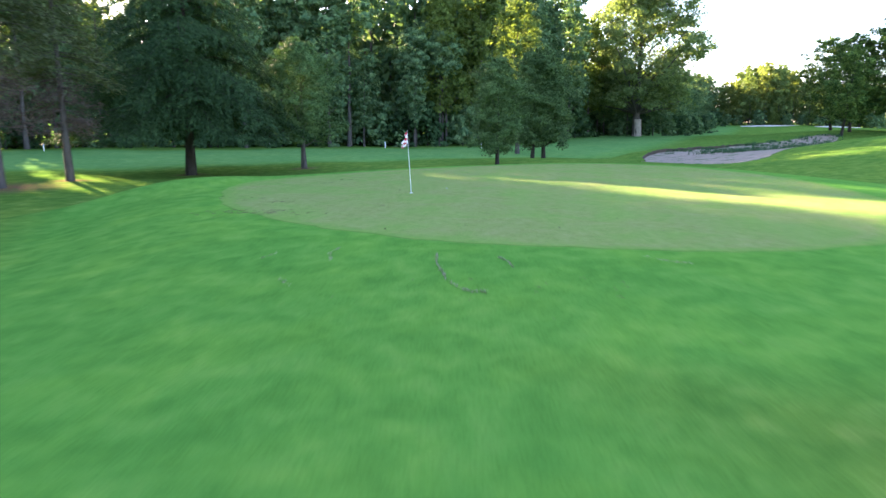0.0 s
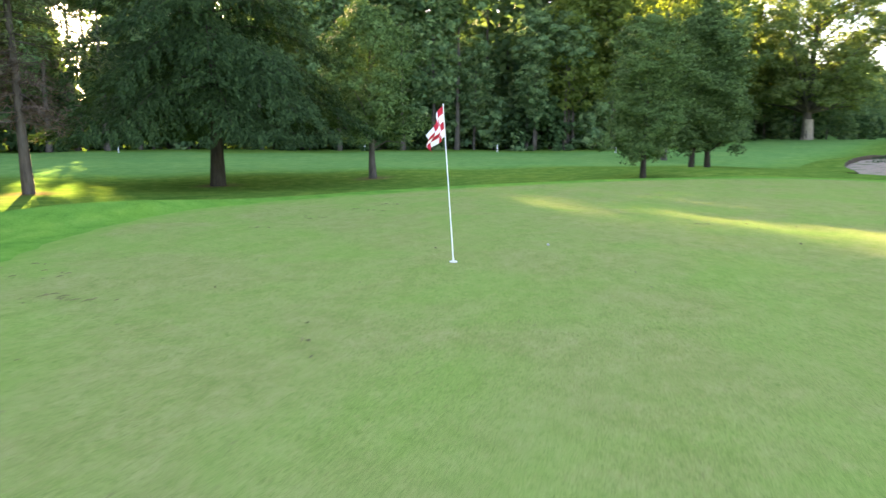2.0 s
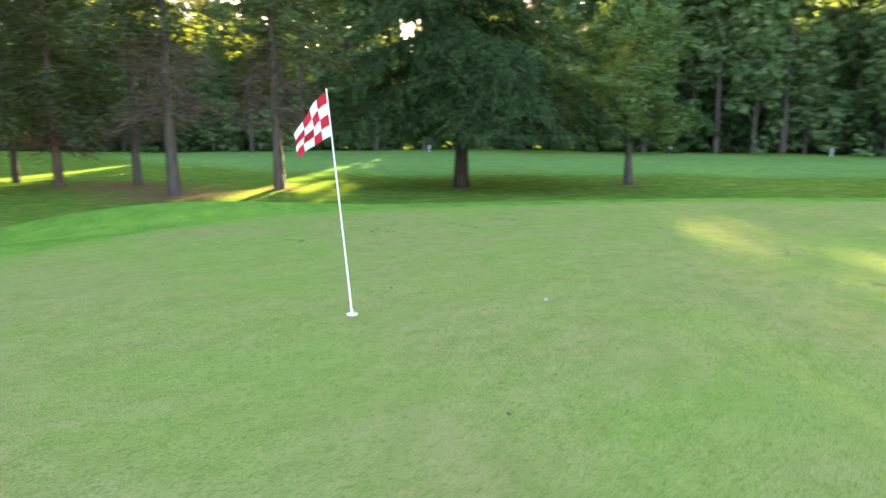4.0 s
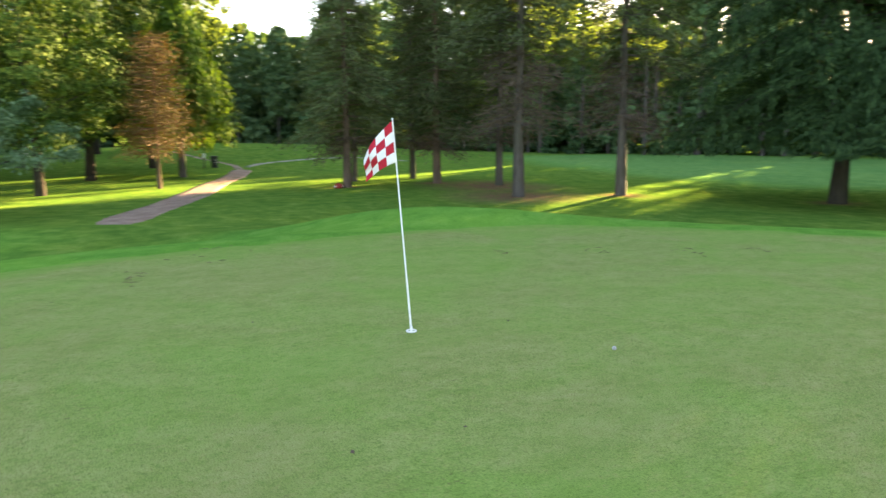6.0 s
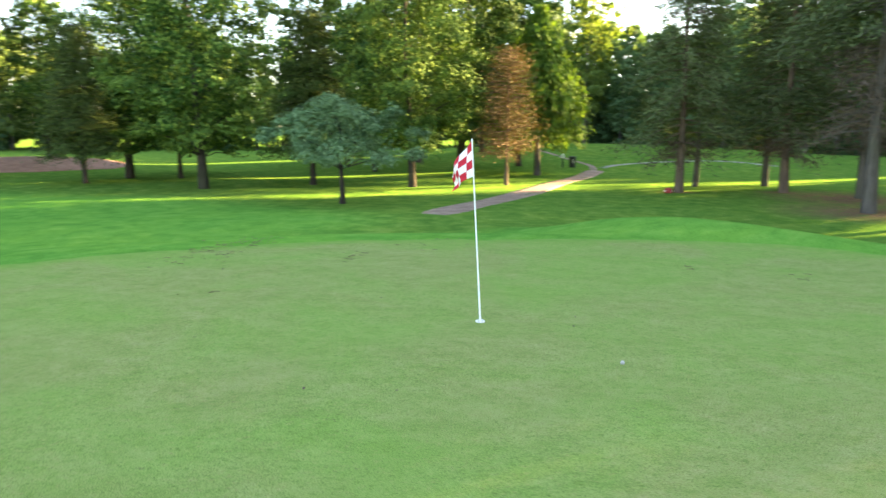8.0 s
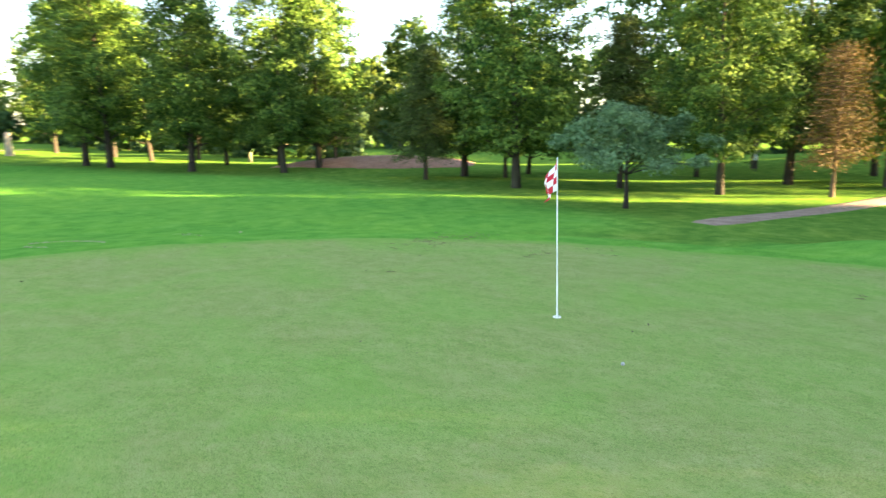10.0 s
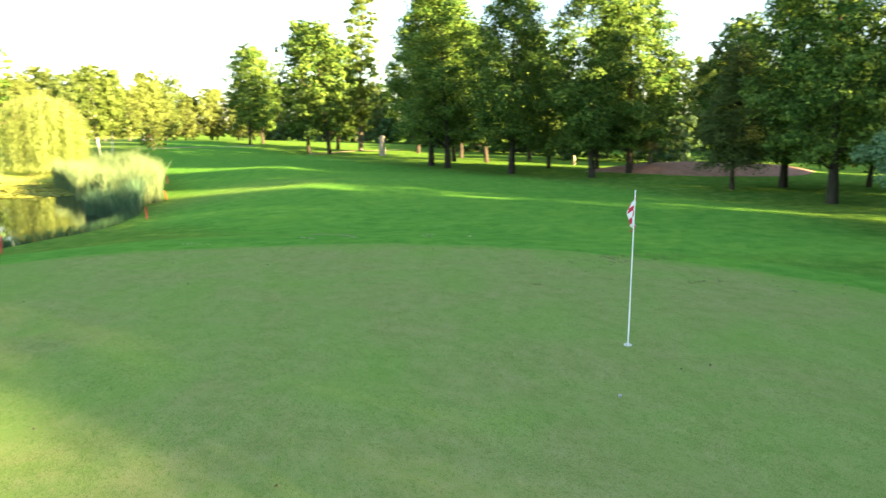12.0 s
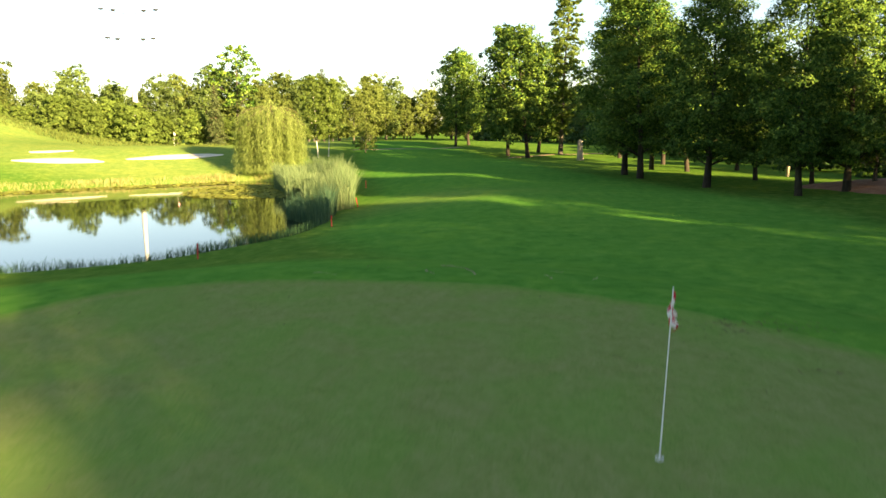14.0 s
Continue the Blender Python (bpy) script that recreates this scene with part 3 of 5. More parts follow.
def clump_points(r, n, size, flat=0.55):
    """Points of a clump and their way outward: a spray of small tufts round its shell, fewer below."""
    k = max(3, n // 18)
    d = unit(r.normal(0, 1, (k, 3)))
    d[:, 2] = np.where(d[:, 2] < -0.35, -d[:, 2] * 0.5, d[:, 2])
    hub = d * size * r.uniform(0.25, 0.95, (k, 1)) * np.array([1, 1, flat])
    tuft = r.uniform(0.25, 0.48, k) * size
    pick = r.integers(0, k, n)
    e = unit(r.normal(0, 1, (n, 3)))
    off = e * (tuft[pick] * r.uniform(0.3, 1.0, n) ** 0.5)[:, None] * np.array([1, 1, 0.7])
    return hub[pick] + off, unit(e * 0.6 + d[pick] * 0.7)


def make_tree(label, trunk, crown, bark, leaf, category="tree", group="", twigs=None, name="tree"):
    """A tree at the origin, out of reach below the ground until it is set out by copies."""
    t = thing(name, pose(0, 0, 0), label, category, group)
    tv, tf = trunk
    mesh_object("trunk", np.array(tv), tf, bark, t, smooth=True)
    cv, cf = crown
    mesh_object("crown", cv, cf, leaf, t)
    if twigs is not None:
        tagged(mesh_object("dead_wood", twigs[0], twigs[1], LEAF_TWIG, t), kind="stuff")
    return t


def trunk_line(r, height, lean=0.03, wob=0.02, n=7, base=-0.25):
    z = np.linspace(0, height, n)
    dx, dy = r.normal(0, lean, 2)
    return [(dx * k + r.normal(0, wob) * height * 0.2 * (i > 0), dy * k + r.normal(0, wob) * height * 0.2 * (i > 0), k if i else base) for i, k in enumerate(z)]


def broad_tree(seed, height, spread, clear, radius, n_clumps, per, leaf_len, profile="round", clump=1.3, droop=0.0, fill=0.25, lean=0.03, flat=0.55, corners=4, ragged=0.45):
    """A broadleaf: trunk, limbs and clumps of leaves in an uneven envelope."""
    r = rng_for(seed)
    line = trunk_line(r, height * 0.82, lean)
    rad = [radius * (1.3 if i == 0 else 1.0) * (1 - 0.82 * i / 6) for i in range(7)]
    pieces = [tube(line, rad, 10)]
    lp = np.array(line)
    pts, ups, faces = [], [], []
    for c in range(n_clumps):
        u = (c + r.uniform(0, 1)) / n_clumps
        if profile == "round":
            w = math.sin(math.pi * min(1, 0.16 + 0.80 * u)) ** 0.7
        elif profile == "cone":
            w = max(0.08, (1 - u) ** 0.8 * 1.0) * min(1, 0.55 + 2.2 * u)
        elif profile == "ovoid":
            w = (math.sin(math.pi * (0.13 + 0.80 * u ** 0.85))) ** 0.9
        elif profile == "tapered":
            w = math.sin(math.pi * (0.14 + 0.82 * u ** 0.72)) ** 0.85
        elif profile == "column":
            w = math.sin(math.pi * (0.15 + 0.78 * u)) ** 0.5
        else:
            w = math.sqrt(max(0.02, 1 - (u * 0.95) ** 2))
        z = clear + (height - clear) * u
        ang = c * 2.39996 + r.uniform(-0.5, 0.5)
        d = spread / 2 * w * r.uniform(0.45, 0.98) * (1 + ragged * noise.noise(Vector((math.cos(ang) * 1.3 + seed, math.sin(ang) * 1.3, u * 3.5))))
        k = np.interp(z * 0.92, lp[:, 2], np.arange(7))
        bx, by = np.interp(k, np.arange(7), lp[:, 0]), np.interp(k, np.arange(7), lp[:, 1])
        centre = np.array([bx + math.cos(ang) * d, by + math.sin(ang) * d, z - droop * d * 0.4])
        size = clump * r.uniform(0.65, 1.3) * (0.65 + 0.35 * w)
        q, out = clump_points(r, per, size, flat)
        pts.append(centre + q)
        ups.append(r.normal(0, 0.6, (per, 3)) + np.array([0, 0, -0.2 - droop]))
        faces.append(out * 0.75 + np.array([math.cos(ang) * 0.35, math.sin(ang) * 0.35, 0.4]))
        if c % 3 == 0:
            z0 = max(clear * 0.75, z - d * 0.75)
            s = np.array([np.interp(z0, lp[:, 2], lp[:, 0]), np.interp(z0, lp[:, 2], lp[:, 1]), z0])
            mid = s * 0.45 + centre * 0.55 + np.array([0, 0, 0.25])
            rr = max(0.025, radius * 0.30 * (1 - 0.7 * u))
            pieces.append(tube([tuple(s), tuple(mid), tuple(centre)], [rr, rr * 0.7, rr * 0.3], 5))
    n_fill = int(n_clumps * per * fill)
    u = r.uniform(0.05, 0.95, n_fill)
    w = np.sin(np.pi * (0.12 + 0.78 * u)) if profile not in ("cone",) else (1 - u) ** 0.8
    ang, d = r.uniform(0, 2 * np.pi, n_fill), spread / 2 * 0.72 * w * np.sqrt(r.uniform(0, 1, n_fill))
    pts.append(np.stack([np.cos(ang) * d, np.sin(ang) * d, clear + (height - clear) * u], -1))
    ups.append(r.normal(0, 1, (n_fill, 3)))
    faces.append(r.normal(0, 1, (n_fill, 3)))
    p, a = np.concatenate(pts), np.concatenate(ups)
    return joined(pieces), leaves(p, a, leaf_len, leaf_len * 0.66, r, 0.7, np.concatenate(faces), corners)


def pine_tree(seed, height, spread, clear, radius, whorls, per_whorl, tufts, leaf_len, droop=0.25, dead_from=None, top=0.12, plume=0.28):
    """A conifer: a straight trunk, whorls of sagging branches, tufts of needles along them."""
    r = rng_for(seed)
    line = trunk_line(r, height, 0.012, 0.006, 7)
    pieces = [tube(line, [radius * (1.35 if i == 0 else 1) * (1 - 0.93 * i / 6) for i in range(7)], 10)]
    pts, ups, faces, tw, tu = [], [], [], [], []
    first = dead_from if dead_from is not None else clear
    for wv in range(whorls):
        u = (wv + r.uniform(-0.3, 0.3)) / whorls
        z = first + (height * 0.98 - first) * max(0, u)
        live = z >= clear
        taper = top + (1 - top) * (1 - max(0, u)) ** 0.75
        for b in range(per_whorl):
            ang = r.uniform(0, 2 * math.pi)
            ln = spread / 2 * taper * r.uniform(0.55, 1.1) * (1.0 if live else 0.55)
            f = np.linspace(0, 1, 5)
            rise = r.uniform(-0.1, 0.25)
            px = np.stack([np.cos(ang) * f * ln, np.sin(ang) * f * ln, z + rise * f * ln - droop * ln * f ** 2], -1)
            pieces.append(tube([tuple(q) for q in px[[0, 2, 4]]], [max(0.012, radius * 0.16 * taper), 0.018, 0.006], 4))
            m = int(tufts * ln / (spread / 2)) + 3
            ff = r.uniform(0.22 if live else 0.15, 1.02, m) ** 0.8
            q = np.stack([np.interp(ff, f, px[:, 0]), np.interp(ff, f, px[:, 1]), np.interp(ff, f, px[:, 2])], -1)
            q = q + r.normal(0, 1, (m, 3)) * np.array([plume, plume, plume * 0.55]) * (0.5 + 0.8 * ff[:, None])
            d = np.array([math.cos(ang), math.sin(ang), -droop * 1.2])
            if live:
                pts.append(q)
                ups.append(np.tile(d, (m, 1)))
                faces.append(np.tile([d[0] * 0.35, d[1] * 0.35, 0.9], (m, 1)))
            else:
                k = m // 2 + 1
                tw.append(q[:k])
                tu.append(np.tile(d, (k, 1)))
    p, a = np.concatenate(pts), np.concatenate(ups)
    twigs = None
    if tw:
        tp, ta = np.concatenate(tw), np.concatenate(tu)
        twigs = leaves(tp, ta, leaf_len * 1.7, 0.035, r, 0.6)
    return joined(pieces), leaves(p, a, leaf_len, leaf_len * 0.34, r, 0.55, np.concatenate(faces), 3), twigs


def weeping_tree(seed, height, spread, clear, radius, limbs, strands, per, leaf_len, leaf_w, hang, fill=2500, flat_top=0.25, corners=3, flare=0.25, low=0.05, wave=0.45):
    """A tree whose outer shoots hang in curtains from arching limbs."""
    r = rng_for(seed)
    line = trunk_line(r, height * 0.9, 0.02, 0.01)
    pieces = [tube(line, [radius * (1.25 if i == 0 else 1) * (1 - 0.86 * i / 6) for i in range(7)], 12)]
    pts, ups, faces = [], [], []
    for k in range(limbs):
        u = (k + r.uniform(0, 1)) / limbs
        ang = k * 2.39996 + r.uniform(-0.3, 0.3)
        z0 = clear + (height * 0.88 - clear) * (low + (0.95 - low) * u)
        ln = spread / 2 * ((1 - u) ** (0.55 + flat_top) * 0.85 + 0.18) * r.uniform(0.8, 1.12)
        f = np.linspace(0, 1, 6)
        px = np.stack([np.cos(ang) * f * ln, np.sin(ang) * f * ln, z0 + ln * (0.42 * f - 0.55 * f ** 2)], -1)
        pieces.append(tube([tuple(q) for q in px[[0, 2, 4, 5]]], [radius * 0.28 * (1.05 - u), radius * 0.15 * (1.05 - u) + 0.01, 0.02, 0.008], 5))
        for s in range(strands):
            g = r.uniform(0.18, 1.05) ** 0.75
            q0 = np.array([np.interp(g, f, px[:, i]) for i in range(3)]) + r.normal(0, 0.35, 3) * np.array([1, 1, 0.35])
            drop = hang * r.uniform(0.4, 1.15)
            h = r.uniform(0, 1, per) ** 1.2
            q = q0 + np.stack([np.cos(ang) * h * flare * drop, np.sin(ang) * h * flare * drop, -h * drop], -1) + r.normal(0, 0.09, (per, 3))
            q[:, 2] = np.maximum(q[:, 2], clear * 0.55 + r.uniform(0, 0.5, per))
            pts.append(q)
            ups.append(np.tile(np.array([math.cos(ang) * 0.45, math.sin(ang) * 0.45, -1.0]), (per, 1)))
            faces.append(np.tile(np.array([math.cos(ang) * 0.6, math.sin(ang) * 0.6, 0.55]), (per, 1)))
    u = r.uniform(0.0, 0.92, fill)
    ang, d = r.uniform(0, 2 * np.pi, fill), spread / 2 * 0.7 * ((1 - u) ** 0.7) * np.sqrt(r.uniform(0, 1, fill))
    pts.append(np.stack([np.cos(ang) * d, np.sin(ang) * d, clear + (height - clear) * u], -1))
    ups.append(np.tile([0, 0, -1.0], (fill, 1)))
    faces.append(r.normal(0, 1, (fill, 3)))
    p, a = np.concatenate(pts), np.concatenate(ups)
    return joined(pieces), leaves(p, a, leaf_len, leaf_w, r, wave, np.concatenate(faces), corners)


def cedar_tree(seed, height, spread, clear, radius, limbs=84):
    """A broad conifer: long arching limbs, flat fans of side shoots along them, sprays that hang from the fans."""
    r = rng_for(seed)
    line = trunk_line(r, height, 0.01, 0.006)
    pieces = [tube(line, [radius * (1.4 if i == 0 else 1) * (1 - 0.9 * i / 6) for i in range(7)], 12)]
    pts, ups, faces = [], [], []
    f = np.linspace(0, 1, 7)
    for k in range(limbs):
        u = (k + r.uniform(0, 1)) / limbs
        ang = k * 2.39996 + r.uniform(-0.35, 0.35)
        z0 = clear + (height * 0.95 - clear) * u ** 1.15 + 0.7
        ln = spread / 2 * (0.12 + 0.88 * (1 - u) ** 0.65) * r.uniform(0.72, 1.1)
        rise, sag = r.uniform(0.15, 0.4), r.uniform(0.45, 0.65)
        out, side = np.array([math.cos(ang), math.sin(ang), 0]), np.array([-math.sin(ang), math.cos(ang), 0])
        bend = r.uniform(-0.12, 0.12)
        px = out * (f * ln)[:, None] + side * (bend * ln * f ** 2)[:, None]
        px[:, 2] = np.maximum(z0 + ln * (rise * f - sag * f ** 2), clear + 0.1 * f)
        pieces.append(tube([tuple(q) for q in px[[0, 2, 4, 6]]], [radius * 0.26 * (1.1 - u), radius * 0.15 * (1.1 - u) + 0.01, 0.022, 0.008], 5))
        for g in np.arange(0.16, 1.04, 0.42 / ln):
            p0 = np.array([np.interp(g, f, px[:, i]) for i in range(3)])
            reach = min(1.7, 0.35 + ln * 0.26) * (1.15 - 0.75 * abs(g - 0.55)) * r.uniform(0.7, 1.2)
            for sgn in (-1, 1):
                d = unit(side * sgn * 0.9 + out * r.uniform(0.35, 0.9))
                n = int(30 * reach) + 8
                h = r.uniform(0.0, 1.0, n)
                hang = r.uniform(0, 1, n) ** 1.6 * (0.25 + 0.55 * h) * r.uniform(0.7, 1.3)
                q = p0 + d * (h * reach)[:, None] + r.normal(0, 0.07, (n, 3))
                q[:, 2] -= 0.35 * reach * h ** 2 + hang
                q[:, 2] = np.maximum(q[:, 2], clear * 0.82 + r.uniform(0, 0.4, n))
                pts.append(q)
                ups.append(d * 0.55 + out * 0.3 + np.stack([0 * h, 0 * h, -0.35 - 1.1 * hang], -1))
                faces.append(np.tile(out * 0.5 + d * 0.25 + np.array([0, 0, 0.6]), (n, 1)))
    p, a = np.concatenate(pts), np.concatenate(ups)
    return joined(pieces), leaves(p, a, 0.25, 0.075, r, 0.3, np.concatenate(faces), 3)


def place(tree, x, y, scale=1.0, turn=0.0, label="", tall=1.0, group="", sink=0.0):
    m = pose(x, y, float(land(x, y)) - sink, 0, 0, turn) @ Matrix.Diagonal((scale, scale, scale * tall, 1))
    return tagged(copy_thing(tree, m), label, "", group)


protos = []


def proto(*args, **kw):
    t = make_tree(*args, **kw)
    protos.append(t)
    return t


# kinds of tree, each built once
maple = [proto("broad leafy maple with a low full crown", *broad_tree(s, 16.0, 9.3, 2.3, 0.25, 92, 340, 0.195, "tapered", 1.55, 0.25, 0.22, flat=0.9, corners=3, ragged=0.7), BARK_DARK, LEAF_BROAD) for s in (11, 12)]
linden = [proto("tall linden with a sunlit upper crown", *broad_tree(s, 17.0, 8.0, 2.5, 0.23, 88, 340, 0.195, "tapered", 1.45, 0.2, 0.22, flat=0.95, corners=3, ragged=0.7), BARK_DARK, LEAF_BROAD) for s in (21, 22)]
maple_far = proto("broad leafy maple with a low full crown", *broad_tree(13, 16.0, 10.5, 2.5, 0.25, 70, 130, 0.36, "round", 1.7, 0.2, corners=3, flat=0.85, ragged=0.7), BARK_DARK, LEAF_BROAD)
linden_far = proto("tall linden with a sunlit upper crown", *broad_tree(23, 17.0, 9.0, 2.7, 0.23, 66, 130, 0.36, "ovoid", 1.6, 0.15, corners=3, flat=0.85, ragged=0.7), BARK_DARK, LEAF_BROAD)
lime_tree = proto("tall tree with bright yellow-green leaves", *broad_tree(31, 18.0, 9.0, 3.0, 0.25, 70, 140, 0.34, "ovoid", 1.6, 0.1, corners=3, flat=0.85, ragged=0.7), BARK_GREY, LEAF_LIME)
t_, c_, w_ = pine_tree(41, 18.5, 8.0, 6.0, 0.20, 38, 7, 190, 0.22, 0.28, 2.8)
pine_a = proto("tall dark pine with bare grey lower branches", t_, c_, BARK_GREY, LEAF_PINE, twigs=w_)
t_, c_, w_ = pine_tree(42, 16.5, 7.0, 2.6, 0.19, 36, 7, 190, 0.21, 0.35, 1.8)
pine_b = proto("dark spruce with sagging branches", t_, c_, BARK_BROWN, LEAF_PINE, twigs=w_)
t_, c_, w_ = pine_tree(43, 16.5, 6.4, 3.0, 0.17, 30, 6, 150, 0.22, 0.22, 2.2)
pine_c = proto("thin grey-green pine with an open crown", t_, c_, BARK_GREY, LEAF_PINE, twigs=w_)
forest_kind = [proto("tall forest tree at the edge of the wood", *broad_tree(s, 22.0, 8.6, cl, 0.22, 50, 92, 0.52, pf, 1.9, 0.1, 0.35, corners=3, flat=0.85, ragged=0.7), BARK_GREY, lf)
               for s, cl, pf, lf in ((51, 4.0, "ovoid", LEAF_WOOD), (52, 6.0, "round", LEAF_WOOD), (53, 4.0, "column", LEAF_WOOD), (54, 5.0, "ovoid", LEAF_LIME))]
high_crown = proto("tall forest tree with a long bare trunk", *broad_tree(57, 24.0, 8.6, 14.5, 0.27, 46, 70, 0.58, "ovoid", 1.6, 0.1, 0.35, corners=3), BARK_GREY, LEAF_WOOD)
shrub_kind = [proto("dense dark shrub below the trees", *broad_tree(s, 4.6, 5.6, 0.1, 0.10, 22, 40, 0.54, "dome", 1.2, 0.1, 0.4, corners=3), BARK_DARK, lf, "shrub", name="shrub")
              for s, lf in ((61, LEAF_WOOD), (62, LEAF_CEDAR))]
bright_shrub = proto("sunlit yellow-green bush on the far bank", *broad_tree(63, 4.6, 5.6, 0.1, 0.10, 34, 56, 0.42, "dome", 1.0, 0.1, 0.5, corners=3), BARK_DARK, LEAF_LIME, "shrub", name="shrub")
far_kind = [proto("leafy tree far across the course", *broad_tree(s, 14.0, 10.0, 1.2, 0.25, 52, 66, 0.53, pf, 2.1, 0.1, 0.3, flat=0.9, corners=3, ragged=0.8), BARK_GREY, lf)
            for s, pf, lf in ((71, "round", LEAF_FAR_DARK), (72, "ovoid", LEAF_FAR), (73, "round", LEAF_FAR))]


def wood_mass(spots, seed, label):
    """The depth of the wood behind its edge: trunks and crowns that nobody could count, as two meshes."""
    q = rng_for(seed)
    trunks, pts = [], []
    for x, y, h, low in spots:
        z = float(land(x, y))
        trunks.append(tube([(x, y, z - 0.2), (x + 0.1, y, z + h * 0.5), (x, y, z + h * 0.9)], [0.24, 0.18, 0.05], 6))
        n = int(31 * h)
        u = q.uniform(0, 1, n)
        w = h * 0.19 * np.sin(np.pi * (0.10 + 0.82 * u)) * np.sqrt(q.uniform(0.15, 1, n))
        a = q.uniform(0, 2 * np.pi, n)
        pts.append(np.stack([x + np.cos(a) * w, y + np.sin(a) * w, z + h * (low + (1 - low) * u)], -1))
    p = np.concatenate(pts)
    v, f = leaves(p, q.normal(0, 1, p.shape), 1.10, 0.91, q, 0.8, None, 3)
    t = thing("woodland", pose(0, 0, 0), label, "woodland")
    tagged(t, kind="stuff")
    tv, tf = joined(trunks)
    tagged(mesh_object("trunk_mass", np.array(tv), tf, BARK_GREY, t), kind="stuff")
    tagged(mesh_object("leaf_mass", v, f, LEAF_WOOD, t), kind="stuff")


# the sunny side: the row behind the putting green
place(pine_a, -20.25, 16.0, 1.0, 20, "tall pine with bare grey lower branches on the lawn")
place(pine_a, -21.6, 11.65, 1.08, 140, "thick-trunked tall pine in a patch of needle litter")
place(pine_c, -26.9, 13.1, 1.0, 75, "thin pine beside the needle litter")
place(pine_b, -28.6, 10.3, 1.0, 10, "dark spruce with a brown trunk on the lawn")
place(pine_c, -33.9, 10.6, 0.95, 200, "slim dark pine further back on the lawn")
place(pine_b, -28.4, 5.45, 0.95, 260, "dark spruce beside a red tee marker")
place(pine_c, -32.7, 6.8, 0.8, 310, "slim dark pine behind the spruce")
cedar = make_tree("great dark weeping cedar with a crown down to head height", *cedar_tree(81, 18.0, 15.6, 2.6, 0.30), BARK_DARK, LEAF_CEDAR)
cedar.matrix_basis = pose(-16.2, 24.2, float(land(-16.2, 24.2)))
grey_tree = proto("rounded grey-green conifer with a bare straight trunk", *broad_tree(83, 9.2, 6.0, 2.1, 0.20, 84, 300, 0.14, "round", 0.95, 0.3, 0.4, 0.01, ragged=0.6, corners=3, flat=0.9), BARK_GREY, LEAF_GREY)
place(grey_tree, -9.3, 28.8, 1.0, 0)
hornbeam = [proto("dense grey-green tree with leaves almost to the lawn", *broad_tree(s, 9.2, 5.3, 1.2, 0.17, 80, 310, 0.14, "column", 0.95, 0.4, 0.35, 0.03, ragged=0.8, corners=3, flat=1.0), BARK_DARK, LEAF_GREY) for s in (85, 86)]
place(hornbeam[0], 4.9, 25.2, 0.80, 120, "small dense grey-green tree with leaves almost to the lawn")
place(hornbeam[1], 8.5, 34.4, 0.93, 230, "dense grey-green tree standing close to its neighbour")
place(hornbeam[0], 9.5, 34.9, 0.95, 200, "dense grey-green tree standing close to its neighbour")

# beyond the path
rusty = pine_tree(91, 7.6, 4.2, 1.7, 0.11, 28, 8, 62, 0.15, 0.05, None, 0.38, 0.3)
rust_tree = make_tree("dying conifer with rusty brown needles", rusty[0], rusty[1], BARK_BROWN, LEAF_RUST)
drooping = weeping_tree(93, 11.5, 6.4, 2.6, 0.2, 46, 26, 12, 0.30, 0.18, 1.8, 2600, 0.2)
droop_tree = make_tree("bright yellow-green tree with drooping branches by the path", drooping[0], drooping[1], BARK_GREY, LEAF_FRESH)
droop_tree.matrix_basis = pose(-39.5, -2.3, float(land(-39.5, -2.3)))
rust_tree.matrix_basis = pose(-31.3, -3.4, float(land(-31.3, -3.4)))
haw = broad_tree(95, 4.2, 6.9, 1.95, 0.12, 44, 330, 0.13, "dome", 0.80, 0.2, 0.06, 0.07, 0.85, corners=3, ragged=1.2)
hawthorn = make_tree("low spreading blue-green thorn tree with a crooked trunk", haw[0], haw[1], BARK_DARK, LEAF_BLUE)
hawthorn.matrix_basis = pose(-20.2, -9.0, float(land(-20.2, -9.0)))
t_, c_, w_ = pine_tree(45, 9.0, 4.7, 1.7, 0.13, 34, 9, 100, 0.22, 0.25, None, 0.3, 0.26)
dense_conifer = proto("dense dark olive conifer with leaves almost to the grass", t_, c_, BARK_DARK, LEAF_OLIVE)
ROW = "trees along the fairway"
for kind, x, y, s, turn, tall in ((linden[0], -37.8, -7.2, 1.05, 30, 1.0), (linden[1], -29.8, -8.4, 0.85, 100, 1.0), (dense_conifer, -30.1, -14.3, 1.2, 160, 0.92), (maple[0], -25.9, -18.7, 1.0, 210, 0.95),
                            (maple[1], -30.8, -26.5, 0.95, 15, 0.84), (dense_conifer, -26.06, -25.9, 1.0, 80, 0.97), (maple[0], -27.9, -38.8, 0.95, 300, 0.95), (linden[1], -24.2, -38.3, 0.92, 45, 0.98),
                            (maple[1], -21.2, -46.0, 1.05, 130, 0.92), (linden[0], -19.2, -55.4, 1.18, 260, 0.86), (maple[0], -19.5, -60.8, 1.12, 170, 0.97),
                            (linden_far, -24.5, -67.0, 1.0, 330, 0.9), (maple_far, -15.9, -92.7, 1.1, 60, 1.0), (linden_far, -14.0, -98.5, 1.1, 10, 1.0), (maple_far, -11.5, -131.0, 1.05, 75, 1.0),
                            (linden_far, -8.5, -126.0, 1.02, 195, 1.0), (maple_far, -20.5, -108.0, 1.05, 240, 1.0)):
    place(kind, x, y, s, turn, tall=tall, group=ROW)
